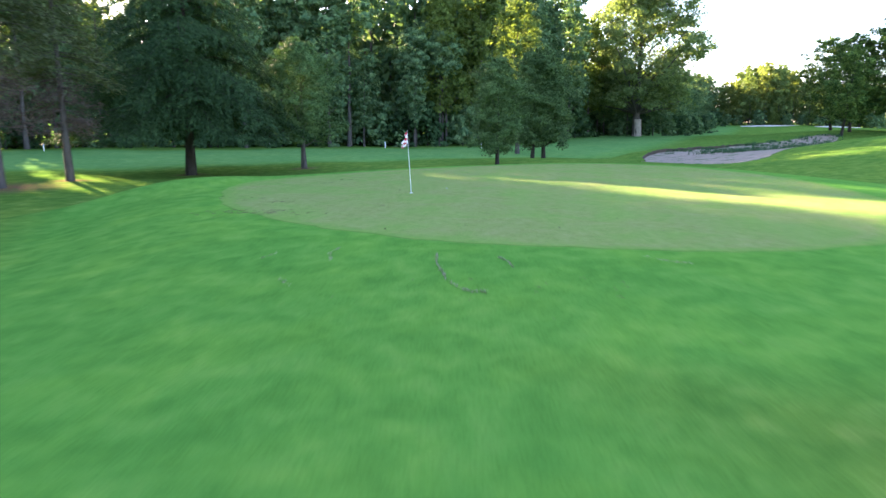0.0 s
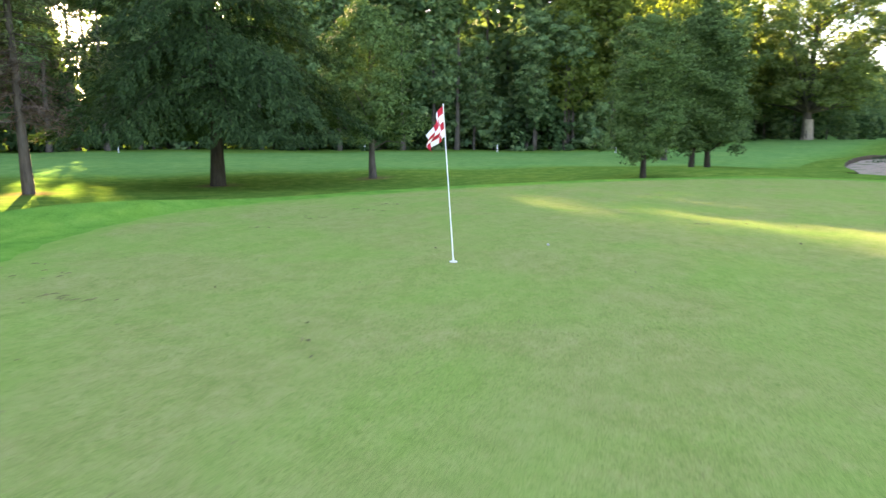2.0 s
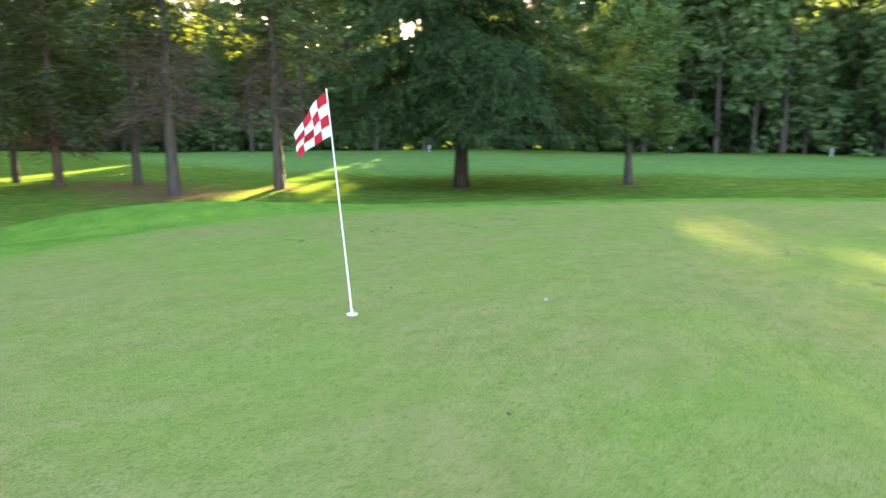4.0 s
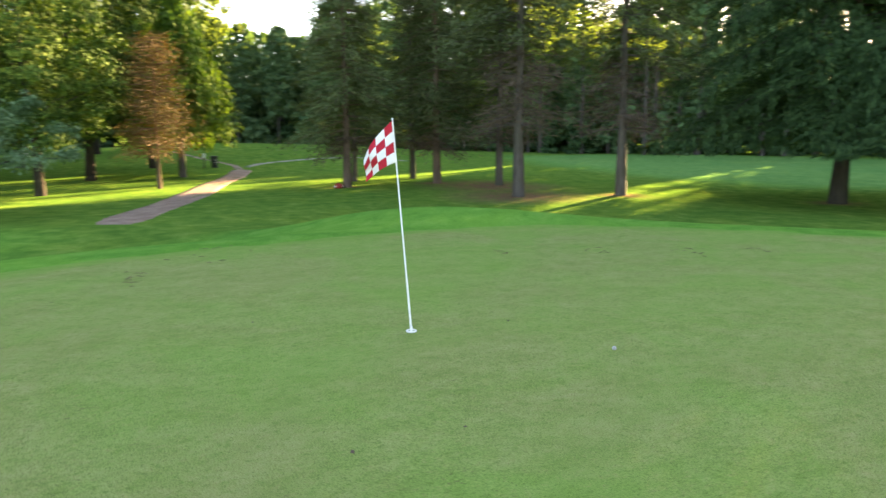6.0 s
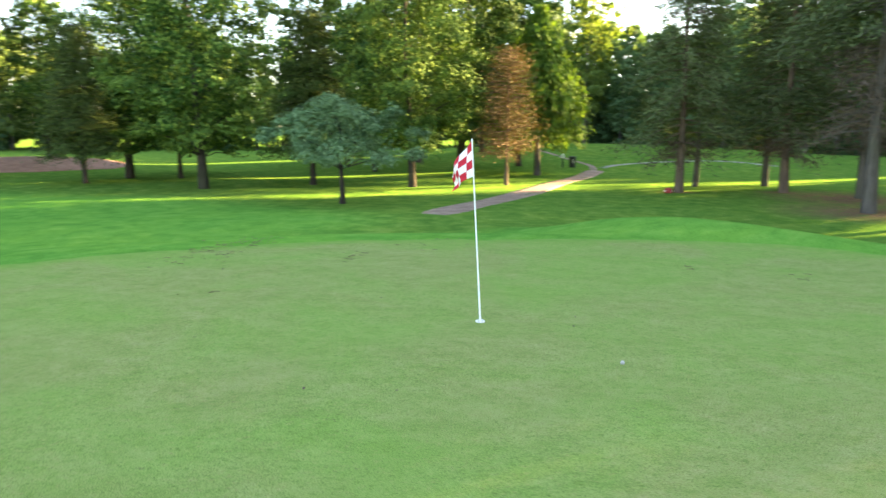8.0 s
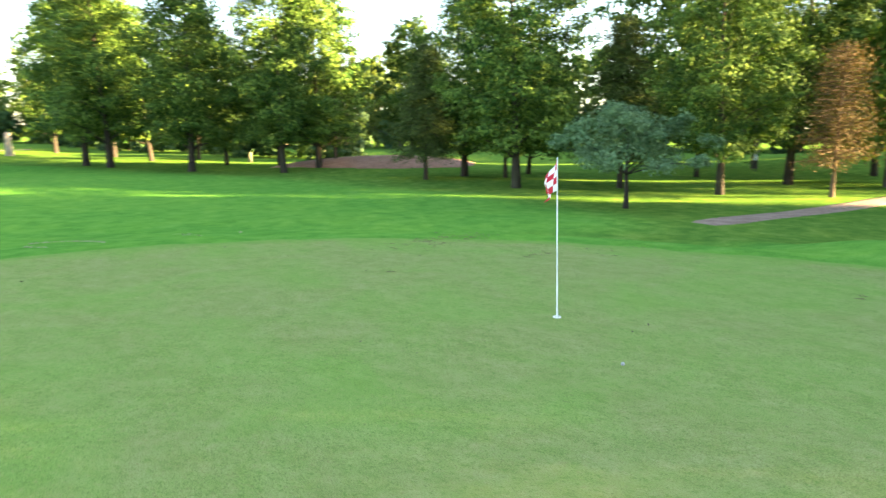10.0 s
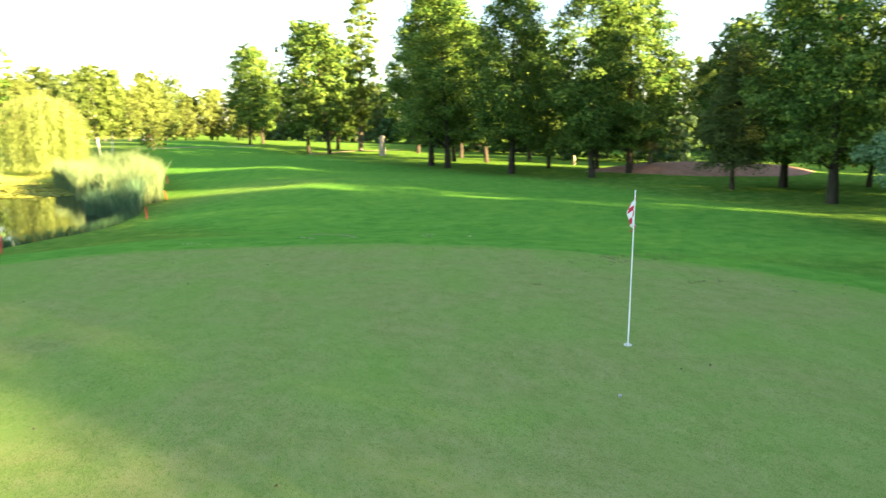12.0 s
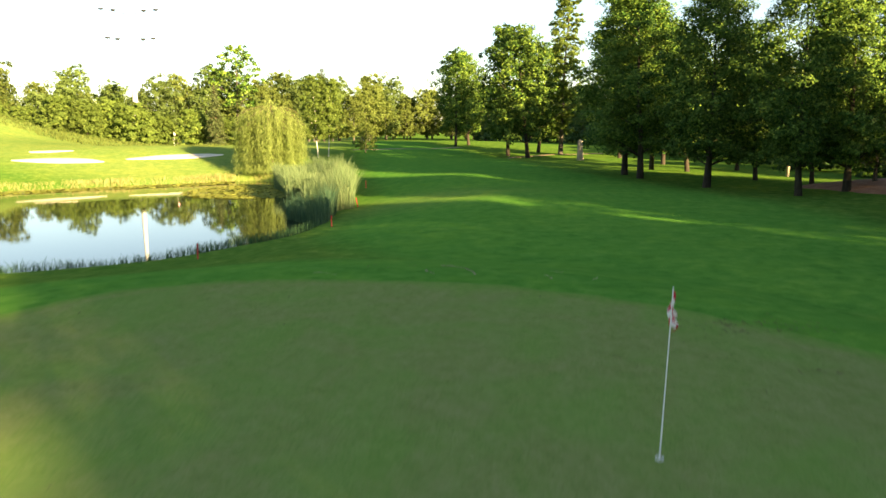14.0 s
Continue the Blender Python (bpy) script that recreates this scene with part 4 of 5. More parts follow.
for kind, x, y, s, turn in ((linden_far, -31.5, -23.5, 0.6, 70), (maple_far, -36.2, -24.8, 0.6, 120), (linden_far, -31.0, -48.0, 0.72, 33), (pine_c, -31.0, -40.4, 0.8, 90),
                            (maple_far, -28.8, -53.0, 0.72, 77), (linden_far, -33.0, -65.0, 0.86, 160), (maple_far, -27.0, -63.5, 0.86, 5), (linden_far, -37.0, -37.5, 0.7, 200), (linden_far, -41.0, -14.0, 0.7, 55),
                            (lime_tree, -50.0, -13.0, 0.95, 135), (maple_far, -48.0, -20.0, 0.95, 15), (linden_far, -47.1, -4.3, 0.9, 10), (linden_far, -59.0, -9.0, 1.0, 50), (linden_far, -30.0, -78.0, 1.0, 110), (maple_far, -29.0, -92.0, 1.0, 310)):
    place(kind, x, y, s, turn, "leafy tree in the second row beyond the fairway", group="second row of trees")
poplar = proto("tall narrow poplar above the other trees", *broad_tree(97, 25.0, 4.6, 3.0, 0.3, 70, 90, 0.42, "column", 1.1, 0.0, corners=3), BARK_GREY, LEAF_LIME)
place(poplar, -22.4, -100.4, 1.14, 40, tall=0.87)
plane_tree = make_tree("huge plane tree with a pale flaking trunk foot", *broad_tree(99, 29.0, 24.0, 5.5, 0.75, 300, 190, 0.44, "round", 2.8, 0.15, 0.12, ragged=0.5, corners=3, flat=0.85), BARK_GREY, LEAF_PLANE)
pv, pf = tube([(0, 0, -0.3), (0, 0, 0.8), (0, 0, 2.4), (0.02, 0, 3.2)], [1.0, 0.86, 0.79, 0.75], 14)
mesh_object("trunk_foot", np.array(pv), pf, BARK_PALE, plane_tree, "pale flaking bark at the foot", smooth=True)
plane_tree.matrix_basis = pose(37.9, 112, float(land(37.9, 112)))
tv, tf = tube([(0, 0, -0.2), (0.05, 0, 0.4), (0.1, 0.05, 1.5), (0.1, 0.1, 2.6), (0.12, 0.12, 2.75)], [0.55, 0.45, 0.38, 0.35, 0.08], 12)
snag = mesh_object("tree_stump", np.array(tv), tf, BARK_PALE, smooth=True)
snag.matrix_basis = pose(-22.0, -87.0, float(land(-22.0, -87.0)))
tagged(snag, "pale barkless standing tree stump in the sun", "stump")

# the wood
WOOD = [(-104, -8), (-90, 20), (-68, 40), (-48, 66), (-22, 70), (-4, 72), (14, 82), (26, 108), (44, 140), (66, 178), (88, 216)]
ACROSS = (0.809, 0.588)
# strips along the sun's way where the wood is kept low to admit light
GAPS = [(-10.2, 11.6), (-23.0, -18.6), (-38.5, -20.8), (33.5, 41.5), (-61.0, -58.4)]
# the lowest strip, where sun passes beneath the added high crowns
UNDER = [(-23.0, -18.6)]
wood_line = spline(WOOD, 400, closed=False)
r = rng_for(7)
seg = np.concatenate([[0], np.cumsum(np.linalg.norm(np.diff(wood_line, axis=0), axis=1))])


def along_wood(d):
    i = min(int(np.searchsorted(seg, d)), len(seg) - 2)
    p, q = wood_line[i], wood_line[i + 1]
    t = (q - p) / np.linalg.norm(q - p)
    return p, np.array([-t[1], t[0]])


def in_gap(p, margin, gaps):
    s = p[0] * ACROSS[0] + p[1] * ACROSS[1]
    return p[0] < 20 and p[1] > 10 and any(a - margin < s < b + margin for a, b in gaps)


def low_view(p):
    """The dip in the wood's skyline to the west."""
    return p[0] < -60 and abs((p[0] - 7.6) * 0.097 + (p[1] + 0.6) * 0.995) < 7.5


deep = []
for row, (off, step) in enumerate(((1.5, 5.2), (8.0, 4.8), (16.0, 4.8), (24.0, 5.0))):
    d = r.uniform(0, 3)
    while d < seg[-1]:
        p, nrm = along_wood(d)
        q = p + nrm * (off + r.uniform(-2, 2))
        gap = in_gap(q, 0.8, GAPS)
        west = q[0] * ACROSS[0] + q[1] * ACROSS[1] < -24
        kind = forest_kind[(0, 1, 2, 0, 1, 2, 0, 1, 3, 3)[int(r.integers(3 if q[0] < -55 else 0, 10))]]
        if row > 0:
            tall = r.uniform(20.0, 25.0) + (-1.5 if q[0] * ACROSS[0] + q[1] * ACROSS[1] < -38.5 else 0.0)
            deep.append((q[0], q[1], (r.uniform(7.0, 8.0) + row * 1.9 if in_gap(q, 0.8, UNDER) else r.uniform(10.5, 12.0) + row * 1.7 + (4.7 if in_gap(q, 0.0, [(0.5, 12.5)]) else 0.0) if not west else r.uniform(11.5, 13) + row * 1.5) if gap else r.uniform(16.5, 18.5) if low_view(q) else 15.5 if q[1] > 114 else tall, 0.12))
        else:
            size = r.uniform(0.34, 0.40) if in_gap(q, 0.8, UNDER) else r.uniform(0.50, 0.58) * (1.08 if west else 1.3 if in_gap(q, 0.0, [(0.5, 12.5)]) else 1.0) if gap else r.uniform(0.64, 0.72) if low_view(q) else r.uniform(0.62, 0.76) if q[1] > 114 else r.uniform(0.92, 1.18)
            place(kind, q[0], q[1], size, r.uniform(0, 360), group="trees of the wood")
        d += step * r.uniform(0.75, 1.3)
d = 0.0
while d < seg[-1]:
    p, nrm = along_wood(d)
    q = p + nrm * r.uniform(0.0, 3.0)
    place(shrub_kind[int(r.integers(0, 2))], q[0], q[1], r.uniform(0.75, 1.35), r.uniform(0, 360), group="undergrowth of the wood")
    q = p + nrm * r.uniform(4.5, 9.0)
    deep.append((q[0], q[1], r.uniform(6.0, 9.0), 0.05))
    for back in (13.0, 20.0, 30.0):
        q = p + nrm * (back + r.uniform(-3, 3))
        deep.append((q[0], q[1], r.uniform(8.5, 11.0), 0.03))
    d += r.uniform(3.4, 5.0)
# the tall far side of the wood, and trees added to split the light on the green
for d in np.arange(12.0, seg[-1] * 0.62, 4.3):
    p, nrm = along_wood(d)
    for back, low_h, high_h in ((43, 19, 21), (62, 24, 27)):
        q = p + nrm * (back + r.uniform(-3, 3))
        deep.append((q[0], q[1], r.uniform(low_h, high_h), 0.08))
for along, size in ((83.0, 1.08), (91.0, 1.12), (99.0, 1.15)):
    place(forest_kind[2], 0.4 * ACROSS[0] - 0.588 * along, 0.4 * ACROSS[1] + 0.809 * along, size, along * 7, group="trees of the wood")
# sparse trees added in the sun's way to soften the lit strips
airy = proto("tall airy forest tree with sparse leaves", *broad_tree(58, 25.0, 7.0, 10.0, 0.20, 40, 32, 0.42, "ovoid", 1.6, 0.1, 0.2, corners=3), BARK_GREY, LEAF_LIME)
for s_, along in ((5.6, 82.0), (4.6, 91.0), (11.0, 93.0), (7.6, 103.0), (-34.0, 71.0), (-29.6, 73.0), (-31.4, 80.0), (-21.8, 72.0), (-19.6, 80.0)):
    place(airy, s_ * ACROSS[0] - 0.588 * along, s_ * ACROSS[1] + 0.809 * along, 1.0, along * 11, group="trees of the wood")
# high crowns added to shade the green and lawn, view left open below
for s_, along in ((-9.0, 80.0), (-6.2, 83.0), (-3.2, 81.0), (-8.0, 91.0), (-5.0, 92.0), (-2.4, 90.0), (-22.0, 76.0), (-19.6, 77.0), (-17.2, 76.0), (-20.8, 85.0), (-18.4, 84.0)):
    place(high_crown, s_ * ACROSS[0] - 0.588 * along, s_ * ACROSS[1] + 0.809 * along, 1.08 if along < 88 else 1.2, along * 13 + s_ * 40, group="trees of the wood")
# one more tree added to keep sun off the green's north part
place(forest_kind[1], 3.6 * ACROSS[0] - 0.588 * 84.0, 3.6 * ACROSS[1] + 0.809 * 84.0, 0.9, 65, group="trees of the wood")
for x, y in ((-11.4, 71.5), (-3.6, 73.5), (-2.6, 73.0), (0.7, 73.6), (1.6, 74.6), (-17.6, 71.0)):
    place(high_crown, x, y, 0.95 if x < -8 else 0.64, x * 37, group="trees of the wood")
for i, (x, y) in enumerate(spline([(33, 118), (43, 119), (49, 128), (56, 141), (63, 155), (71, 172), (78, 186)], 13, closed=False)):
    place(forest_kind[i % 3], x, y, 0.60 + 0.05 * math.sin(i * 2.3), i * 71, "dark tree at the edge of the wood beside the fairway", group="trees of the wood")
    place(shrub_kind[i % 2], x + 2.0, y - 3.0, 0.85, i * 47, group="undergrowth of the wood")
place(lime_tree, 9.0, 51.4, 0.85, 20, "tall tree with a sunlit yellow-green top before the wood")
for x, y, s in ((58.3, 78.5, 0.76), (62.0, 83.0, 0.86), (66.5, 80.0, 1.0), (71.0, 86.0, 1.05), (64.0, 92.0, 0.9), (70.0, 75.0, 1.0), (76.0, 82.0, 1.05)):
    place((maple_far, linden_far)[int(x) % 2], x, y, s, x * 31, "dark leafy tree on the rise beyond the bunker", group="trees on the rise")
for i in range(26):
    f = i / 25
    x, y = 74 + 48 * f + r.uniform(-1, 1), 189 - 14 * f + (5 if i % 2 else 0) + r.uniform(-1.5, 1.5)
    tall = 1.15 if 0.26 < f < 0.66 else 0.8
    place(far_kind[(0, 1, 2, 1)[i % 4]], x, y, 0.78 * r.uniform(0.75, 1.2), i * 53, "tree of the dense belt beyond the far fairway", tall=tall * 1.2, group="far trees")
    place(shrub_kind[i % 2] if i % 5 else bright_shrub, x + 1, y - 4, r.uniform(0.6, 0.9), i * 31, "dense bush before the far belt of trees", group="far bushes")
for x, y, s in ((94, 202, 0.7), (104, 203, 0.75), (110, 205, 0.6), (116, 202, 0.6), (123, 207, 0.7), (130, 205, 0.7), (96, 205, 1.15), (101, 208, 1.3), (107, 204, 1.2), (112, 212, 1.3), (119, 206, 0.95), (126, 214, 0.9), (134, 208, 1.0), (88, 224, 1.1), (143, 205, 1.0)):
    place(far_kind[int(x) % 2], x, y, s, x * 17, group="far trees")

# the far side: west wood and the trees round the pond
for i, (x, y) in enumerate(spline([(-104, -8), (-92, -40), (-78, -75), (-62, -112), (-44, -150), (-24, -190)], 30, closed=False)):
    place(far_kind[i % 2], x + r.uniform(-2.5, 2.5), y + r.uniform(-2.5, 2.5), r.uniform(1.1, 1.5) * (1.0 if i < 6 else 0.76), r.uniform(0, 360), group="trees of the wood")
    for off in (8, 16):
        deep.append((x - off + r.uniform(-3, 3), y + r.uniform(-3, 3), r.uniform(15, 21) * (1.0 if i < 6 else 0.74), 0.1))
    place(shrub_kind[i % 2], x + 3, y + r.uniform(-2, 2), r.uniform(0.8, 1.3), r.uniform(0, 360), group="undergrowth of the wood")
for i in range(16):
    x, y = -44 + 0.22 * i + r.uniform(-2, 2), -52 - 4.4 * i
    place(shrub_kind[i % 2], x, y, r.uniform(0.8, 1.2), i * 67, "dark shrub behind the tree rows", group="shrubs behind the rows")
wood_mass(deep, 41, "dense dark green wood behind its outer trees")
FAR_LINE = spline([(-24, -225), (0, -235), (22, -205), (40, -186), (66, -182), (92, -176), (120, -165), (150, -140), (185, -110)], 42, closed=False)
for i, (x, y) in enumerate(FAR_LINE):
    for off in (0, 9):
        k = far_kind[int(r.integers(0, 3))]
        place(k, x + r.uniform(-3, 3), y - off + r.uniform(-3, 3), r.uniform(0.72, 1.16) * (1.0 if off == 0 else 1.25), r.uniform(0, 360), group="far trees")
for i, (x, y) in enumerate(spline([(36, -152), (52, -150), (66, -146), (80, -150), (96, -154), (116, -146)], 22, closed=False)):
    place(bright_shrub, x + r.uniform(-2, 2), y + r.uniform(-3, 3), r.uniform(1.0, 2.1), r.uniform(0, 360), group="bushes on the far bank")
will = weeping_tree(111, 9.8, 8.4, 0.6, 0.35, 64, 40, 20, 0.42, 0.055, 7.4, 900, -0.45, flare=0.03, low=0.66, wave=0.16)
willow = make_tree("golden weeping willow trailing to the pond edge", will[0], will[1], BARK_BROWN, LEAF_WILLOW)
willow.matrix_basis = pose(18.3, -82.5, float(land(18.3, -82.5)) - 0.1)
birch = proto("slim birch with a white trunk", *broad_tree(113, 11.0, 5.2, 2.6, 0.075, 56, 110, 0.30, "ovoid", 0.95, 0.35, 0.2), BARK_WHITE, LEAF_LIME)
place(birch, 13.6, -92.3, 1.0, 0, group="birches")
place(birch, 12.3, -93.0, 0.97, 150, group="birches")
place(far_kind[2], 7.5, -104.0, 0.34, 20, "small round tree beside the birches")
spruce = pine_tree(117, 13.0, 5.0, 0.6, 0.18, 30, 7, 44, 0.5, 0.35, None, 0.06, 0.25)
blue_spruce = make_tree("grey-blue spruce with layered branches", spruce[0], spruce[1], BARK_BROWN, LEAF_PINE)
blue_spruce.matrix_basis = pose(40.6, -148.0, float(land(40.6, -148.0)))
tall_far = proto("tall open-crowned tree above the others", *broad_tree(119, 21.0, 13.0, 8.0, 0.35, 60, 60, 0.6, "round", 1.7, 0.1, 0.1), BARK_GREY, LEAF_BROAD)
place(tall_far, 44.0, -186.0, 1.18, 0)
place(pine_b, 21.0, -180.0, 1.15, 0, "dark pointed spruce among far trees")

for t in protos:
    for o in list(t.children_recursive) + [t]:
        bpy.data.objects.remove(o)


# ---- reeds, sedge, lilies ----
def blades(points, height, width, r, lean=0.25, plumes=False):
    """Upright bent blades, each a folded strip of two quads."""
    n = len(points)
    ang = r.uniform(0, 2 * np.pi, n)
    side = np.stack([np.cos(ang), np.sin(ang), np.zeros(n)], -1)
    tip = r.normal(0, lean, (n, 3))
    tip[:, 2] = 1
    swell = np.array([0.85 + 0.5 * noise.noise(Vector((x * 0.22, y * 0.22, 4.0))) for x, y, _ in points])
    h = (height * swell * r.uniform(0.6, 1.15, n))[:, None]
    w = (width * r.uniform(0.7, 1.3, n))[:, None] / 2
    up = np.array([0, 0, 1.0])
    mid = points + (up + tip * np.array([0.3, 0.3, 0])) * h * 0.55
    end = points + tip * h
    v = np.stack([points - side * w, points + side * w, mid + side * w * 0.8, mid - side * w * 0.8, end + side * w * 0.15, end - side * w * 0.15], 1).reshape(-1, 3)
    k = np.arange(n)[:, None] * 6
    f = np.concatenate([k + [0, 1, 2, 3], k + [3, 2, 4, 5]])
    return v, f


r = rng_for(5)


def bank_points(n, lo, hi, keep):
    """Random places at a distance of lo to hi from the water's edge, filtered."""
    x, y = r.uniform(5, 62, n * 24), r.uniform(-86, -20, n * 24)
    d = outside(x, y, POND)
    ok = (d > lo) & (d < hi) & keep(x, y)
    x, y = x[ok][:n], y[ok][:n]
    return np.stack([x, y, np.maximum(land(x, y), WATER_Z - 0.15)], -1)


def stuff(name, vf, mat, label, category):
    return tagged(mesh_object(name, vf[0], vf[1], mat), label, category, kind="stuff")


stuff("reed_bed", blades(bank_points(25000, -3.8, 1.9, lambda x, y: (x < np.where(y > -54, 9.9, 16)) & (y < -45.0) & (y > -72)), 2.75, 0.040, r, 0.17), LEAF_REED, "dense bed of tall pale green reeds by the pond", "reeds")
stuff("reed_bed", blades(bank_points(12000, -2.9, 0.7, lambda x, y: (x < 9.0 + (-39.8 - y) * 0.62) & (y < -38.6) & (y > -47)), 2.2, 0.042, r, 0.2), LEAF_RUSH, "clump of dark green reeds in the pond edge", "reeds")
stuff("sedge", blades(bank_points(10500, -0.9, 0.35, lambda x, y: (y > -39.5) & (x < 34)), 0.66, 0.034, r, 0.3), LEAF_SEDGE, "dark green sedge along the water's edge", "sedge")
stuff("bank_grass", blades(bank_points(7000, -0.6, 2.2, lambda x, y: (y < -60) & (x > 15) & (np.sin(x * 0.55) + np.sin(y * 0.8 + x * 0.31) + np.sin(x * 1.7) * 0.6 > r.uniform(-2.0, 1.6, x.shape))), 0.62, 0.035, r, 0.34), LEAF_STRAW, "dry straw-coloured grass on the far bank", "grass")
hx, hy = r.uniform(38, 118, 16000), r.uniform(-156, -112, 16000)
thick = np.sin(hx * 0.23) + np.sin(hy * 0.31 + hx * 0.12) + 0.7 * np.sin(hx * 0.61 - hy * 0.4)
ok = (thick > r.uniform(-1.2, 2.0, hx.shape)) & (hy < -116 - 0.2 * (hx - 60))
hp = np.stack([hx[ok], hy[ok], land(hx[ok], hy[ok])], -1)
stuff("rough_grass", blades(hp, 0.75, 0.16, r, 0.5), LEAF_FAR, "tall yellow-green rough grass on the far hill", "grass")
lp = bank_points(4200, -30, -0.3, lambda x, y: (((x - 17) / 7.5) ** 2 + ((y + 66) / 8.0) ** 2 < 1) | ((outside(x, y, POND) > -4.5) & (y < -62) & (x > 22)))
lp[:, 2] = WATER_Z + r.uniform(0.01, 0.05, len(lp))
ang = r.uniform(0, 6.28, len(lp))
u = np.stack([np.cos(ang), np.sin(ang), r.normal(0, 0.08, len(lp))], -1)
w = np.stack([-np.sin(ang), np.cos(ang), r.normal(0, 0.08, len(lp))], -1)
size = r.uniform(0.14, 0.30, (len(lp), 1))
pv = np.stack([lp - u * size, lp + w * size, lp + u * size, lp - w * size], 1).reshape(-1, 3)
stuff("lily_pads", (pv, np.arange(4 * len(lp)).reshape(-1, 4)), LEAF_PAD, "floating yellow-green lily pads on the pond", "lily pads")
tp = np.stack([r.uniform(19, 59, 7000), r.uniform(34, 82, 7000)], -1)
BUNK = spline(BUNKER_NORTH, 70)
tp = tp[(outside(tp[:, 0], tp[:, 1], BUNK) < 0.6) & (tp[:, 0] + 0.5 * tp[:, 1] > 50.5)]
tp = tp[np.array([noise.noise(Vector((x * 0.35, y * 0.35, 1))) > -0.06 for x, y in tp])]
stuff("weeds", blades(np.stack([tp[:, 0], tp[:, 1], land(tp[:, 0], tp[:, 1])], -1).repeat(4, axis=0) + r.normal(0, 0.12, (len(tp) * 4, 3)) * [1, 1, 0], 0.4, 0.06, r, 0.4), LEAF_SEDGE, "tufts of green weeds on the bunker bank", "weeds")


# ---- the flagstick ----
STICK_TOP = Vector((-0.12, -0.14, 2.142))


def flagstick(m, label, lean, fly, scale_cells=4):
    t = thing("flagstick", m, label, "flagstick")
    n = 14
    pts = [tuple(lean * (i / n) + Vector((0, 0, -0.05 if i == 0 else 0))) for i in range(n + 1)]
    v, f = tube(pts, [0.011 if i < 4 else 0.0095 - 0.002 * i / n for i in range(n + 1)], 10)
    mesh_object("pole", np.array(v), f, WHITE_PAINT, t, "thin white fibreglass pole", smooth=True)
    # finial
    bm = bmesh.new()
    bmesh.ops.create_uvsphere(bm, u_segments=10, v_segments=6, radius=0.011, matrix=Matrix.Translation(lean * 1.003))
    part("finial", bm, WHITE_PAINT, t, smooth=True)
    # hole rim and ferrule
    bm = bmesh.new()
    rings = [(0.042, 0.018), (0.052, 0.018), (0.055, 0.015), (0.055, 0.004), (0.042, 0.004)]
    k = 28
    rows = [[bm.verts.new((a * math.cos(2 * math.pi * i / k), a * math.sin(2 * math.pi * i / k), z)) for i in range(k)] for a, z in rings]
    for a, b in zip(rows, rows[1:] + rows[:1]):
        for i in range(k):
            bm.faces.new((a[i], a[(i + 1) % k], b[(i + 1) % k], b[i]))
    part("cup_rim", bm, WHITE_PAINT, t, "white rim of the hole", smooth=True)
    part("ferrule", pole_bm(0.015, 0.012, 0.0, 0.06, 12), WHITE_PAINT, t)
    # cloth: cells of red and white, drooping from the hoist
    rowsn, cols, sub = 4, 4, 6
    hoist, fly_len = 0.41, 0.47
    nu, nv = cols * sub, rowsn * sub
    side = Vector((fly[1], -fly[0], 0))
    verts, faces, mats = [], [], []
    for j in range(nv + 1):
        for i in range(nu + 1):
            a, b = i / nu, j / nv
            root = lean * (1 - 0.003 - b * hoist / lean.length)
            out = Vector((fly[0], fly[1], 0)) * (fly_len * (0.80 * a - 0.15 * a * a))
            sag = -fly_len * (0.62 * a + 0.22 * a * a) * (1 - 0.5 * b)
            wave = side * (0.065 * math.sin(a * 7.5 + b * 1.8) * a ** 0.6 + 0.03 * math.sin(b * 7 + a * 3) * a)
            verts.append(root + out + wave + Vector((0, 0, sag)))
    for j in range(nv):
        for i in range(nu):
            q = j * (nu + 1) + i
            faces.append((q, q + 1, q + nu + 2, q + nu + 1))
            mats.append((i // sub + j // sub) % 2)
    cloth = mesh_object("flag", np.array([tuple(v) for v in verts]), faces, [RED_CLOTH, WHITE_CLOTH], t, "red and white chequered cloth", smooth=True, face_mats=mats)
    sol = cloth.modifiers.new("thickness", "SOLIDIFY")
    sol.thickness = 0.002
    return t


flagstick(pose(0, 0, float(land(0, 0)) + 0.006), "white flagstick with a red and white chequered flag in the hole", STICK_TOP, (-0.40, -0.917))
flagstick(pose(36.5, -104, float(land(36.5, -104))), "distant flagstick on the far green beyond the pond", Vector((0.0, 0.0, 2.15)), (-0.6, -0.8))

twig_s = rng_for(77)

# ball on the green
bm = bmesh.new()
bmesh.ops.create_icosphere(bm, subdivisions=3, radius=0.0214)
for v in bm.verts:
    v.co *= 1 - 0.02 * abs(math.sin(v.co.x * 900) * math.sin(v.co.y * 900) * math.sin(v.co.z * 900))
ball = new("golf_ball", bpy.data.meshes.new("golf_ball"))
bm.to_mesh(ball.data)
bm.free()
ball.data.materials.append(BALL_PAINT)
ball.location = (1.25, 1.6, float(land(1.25, 1.6)) + 0.009 + 0.011)
tagged(ball, "white golf ball lying on the putting green", "golf ball")


# ---- small things on the course ----
def stake(x, y, tall, paint, label, group, width=0.06, tilt=(0, 0)):
    t = thing("stake", pose(x, y, float(land(x, y)) - 0.05, tilt[0], tilt[1], 25), label, "stake", group)
    part("post", box_bm((width, width, tall), (0, 0, tall / 2), 0.006), paint, t)
    part("cap", box_bm((width * 1.05, width * 1.05, 0.04), (0, 0, tall + 0.015), 0.008, 0.5), paint, t)
    return t


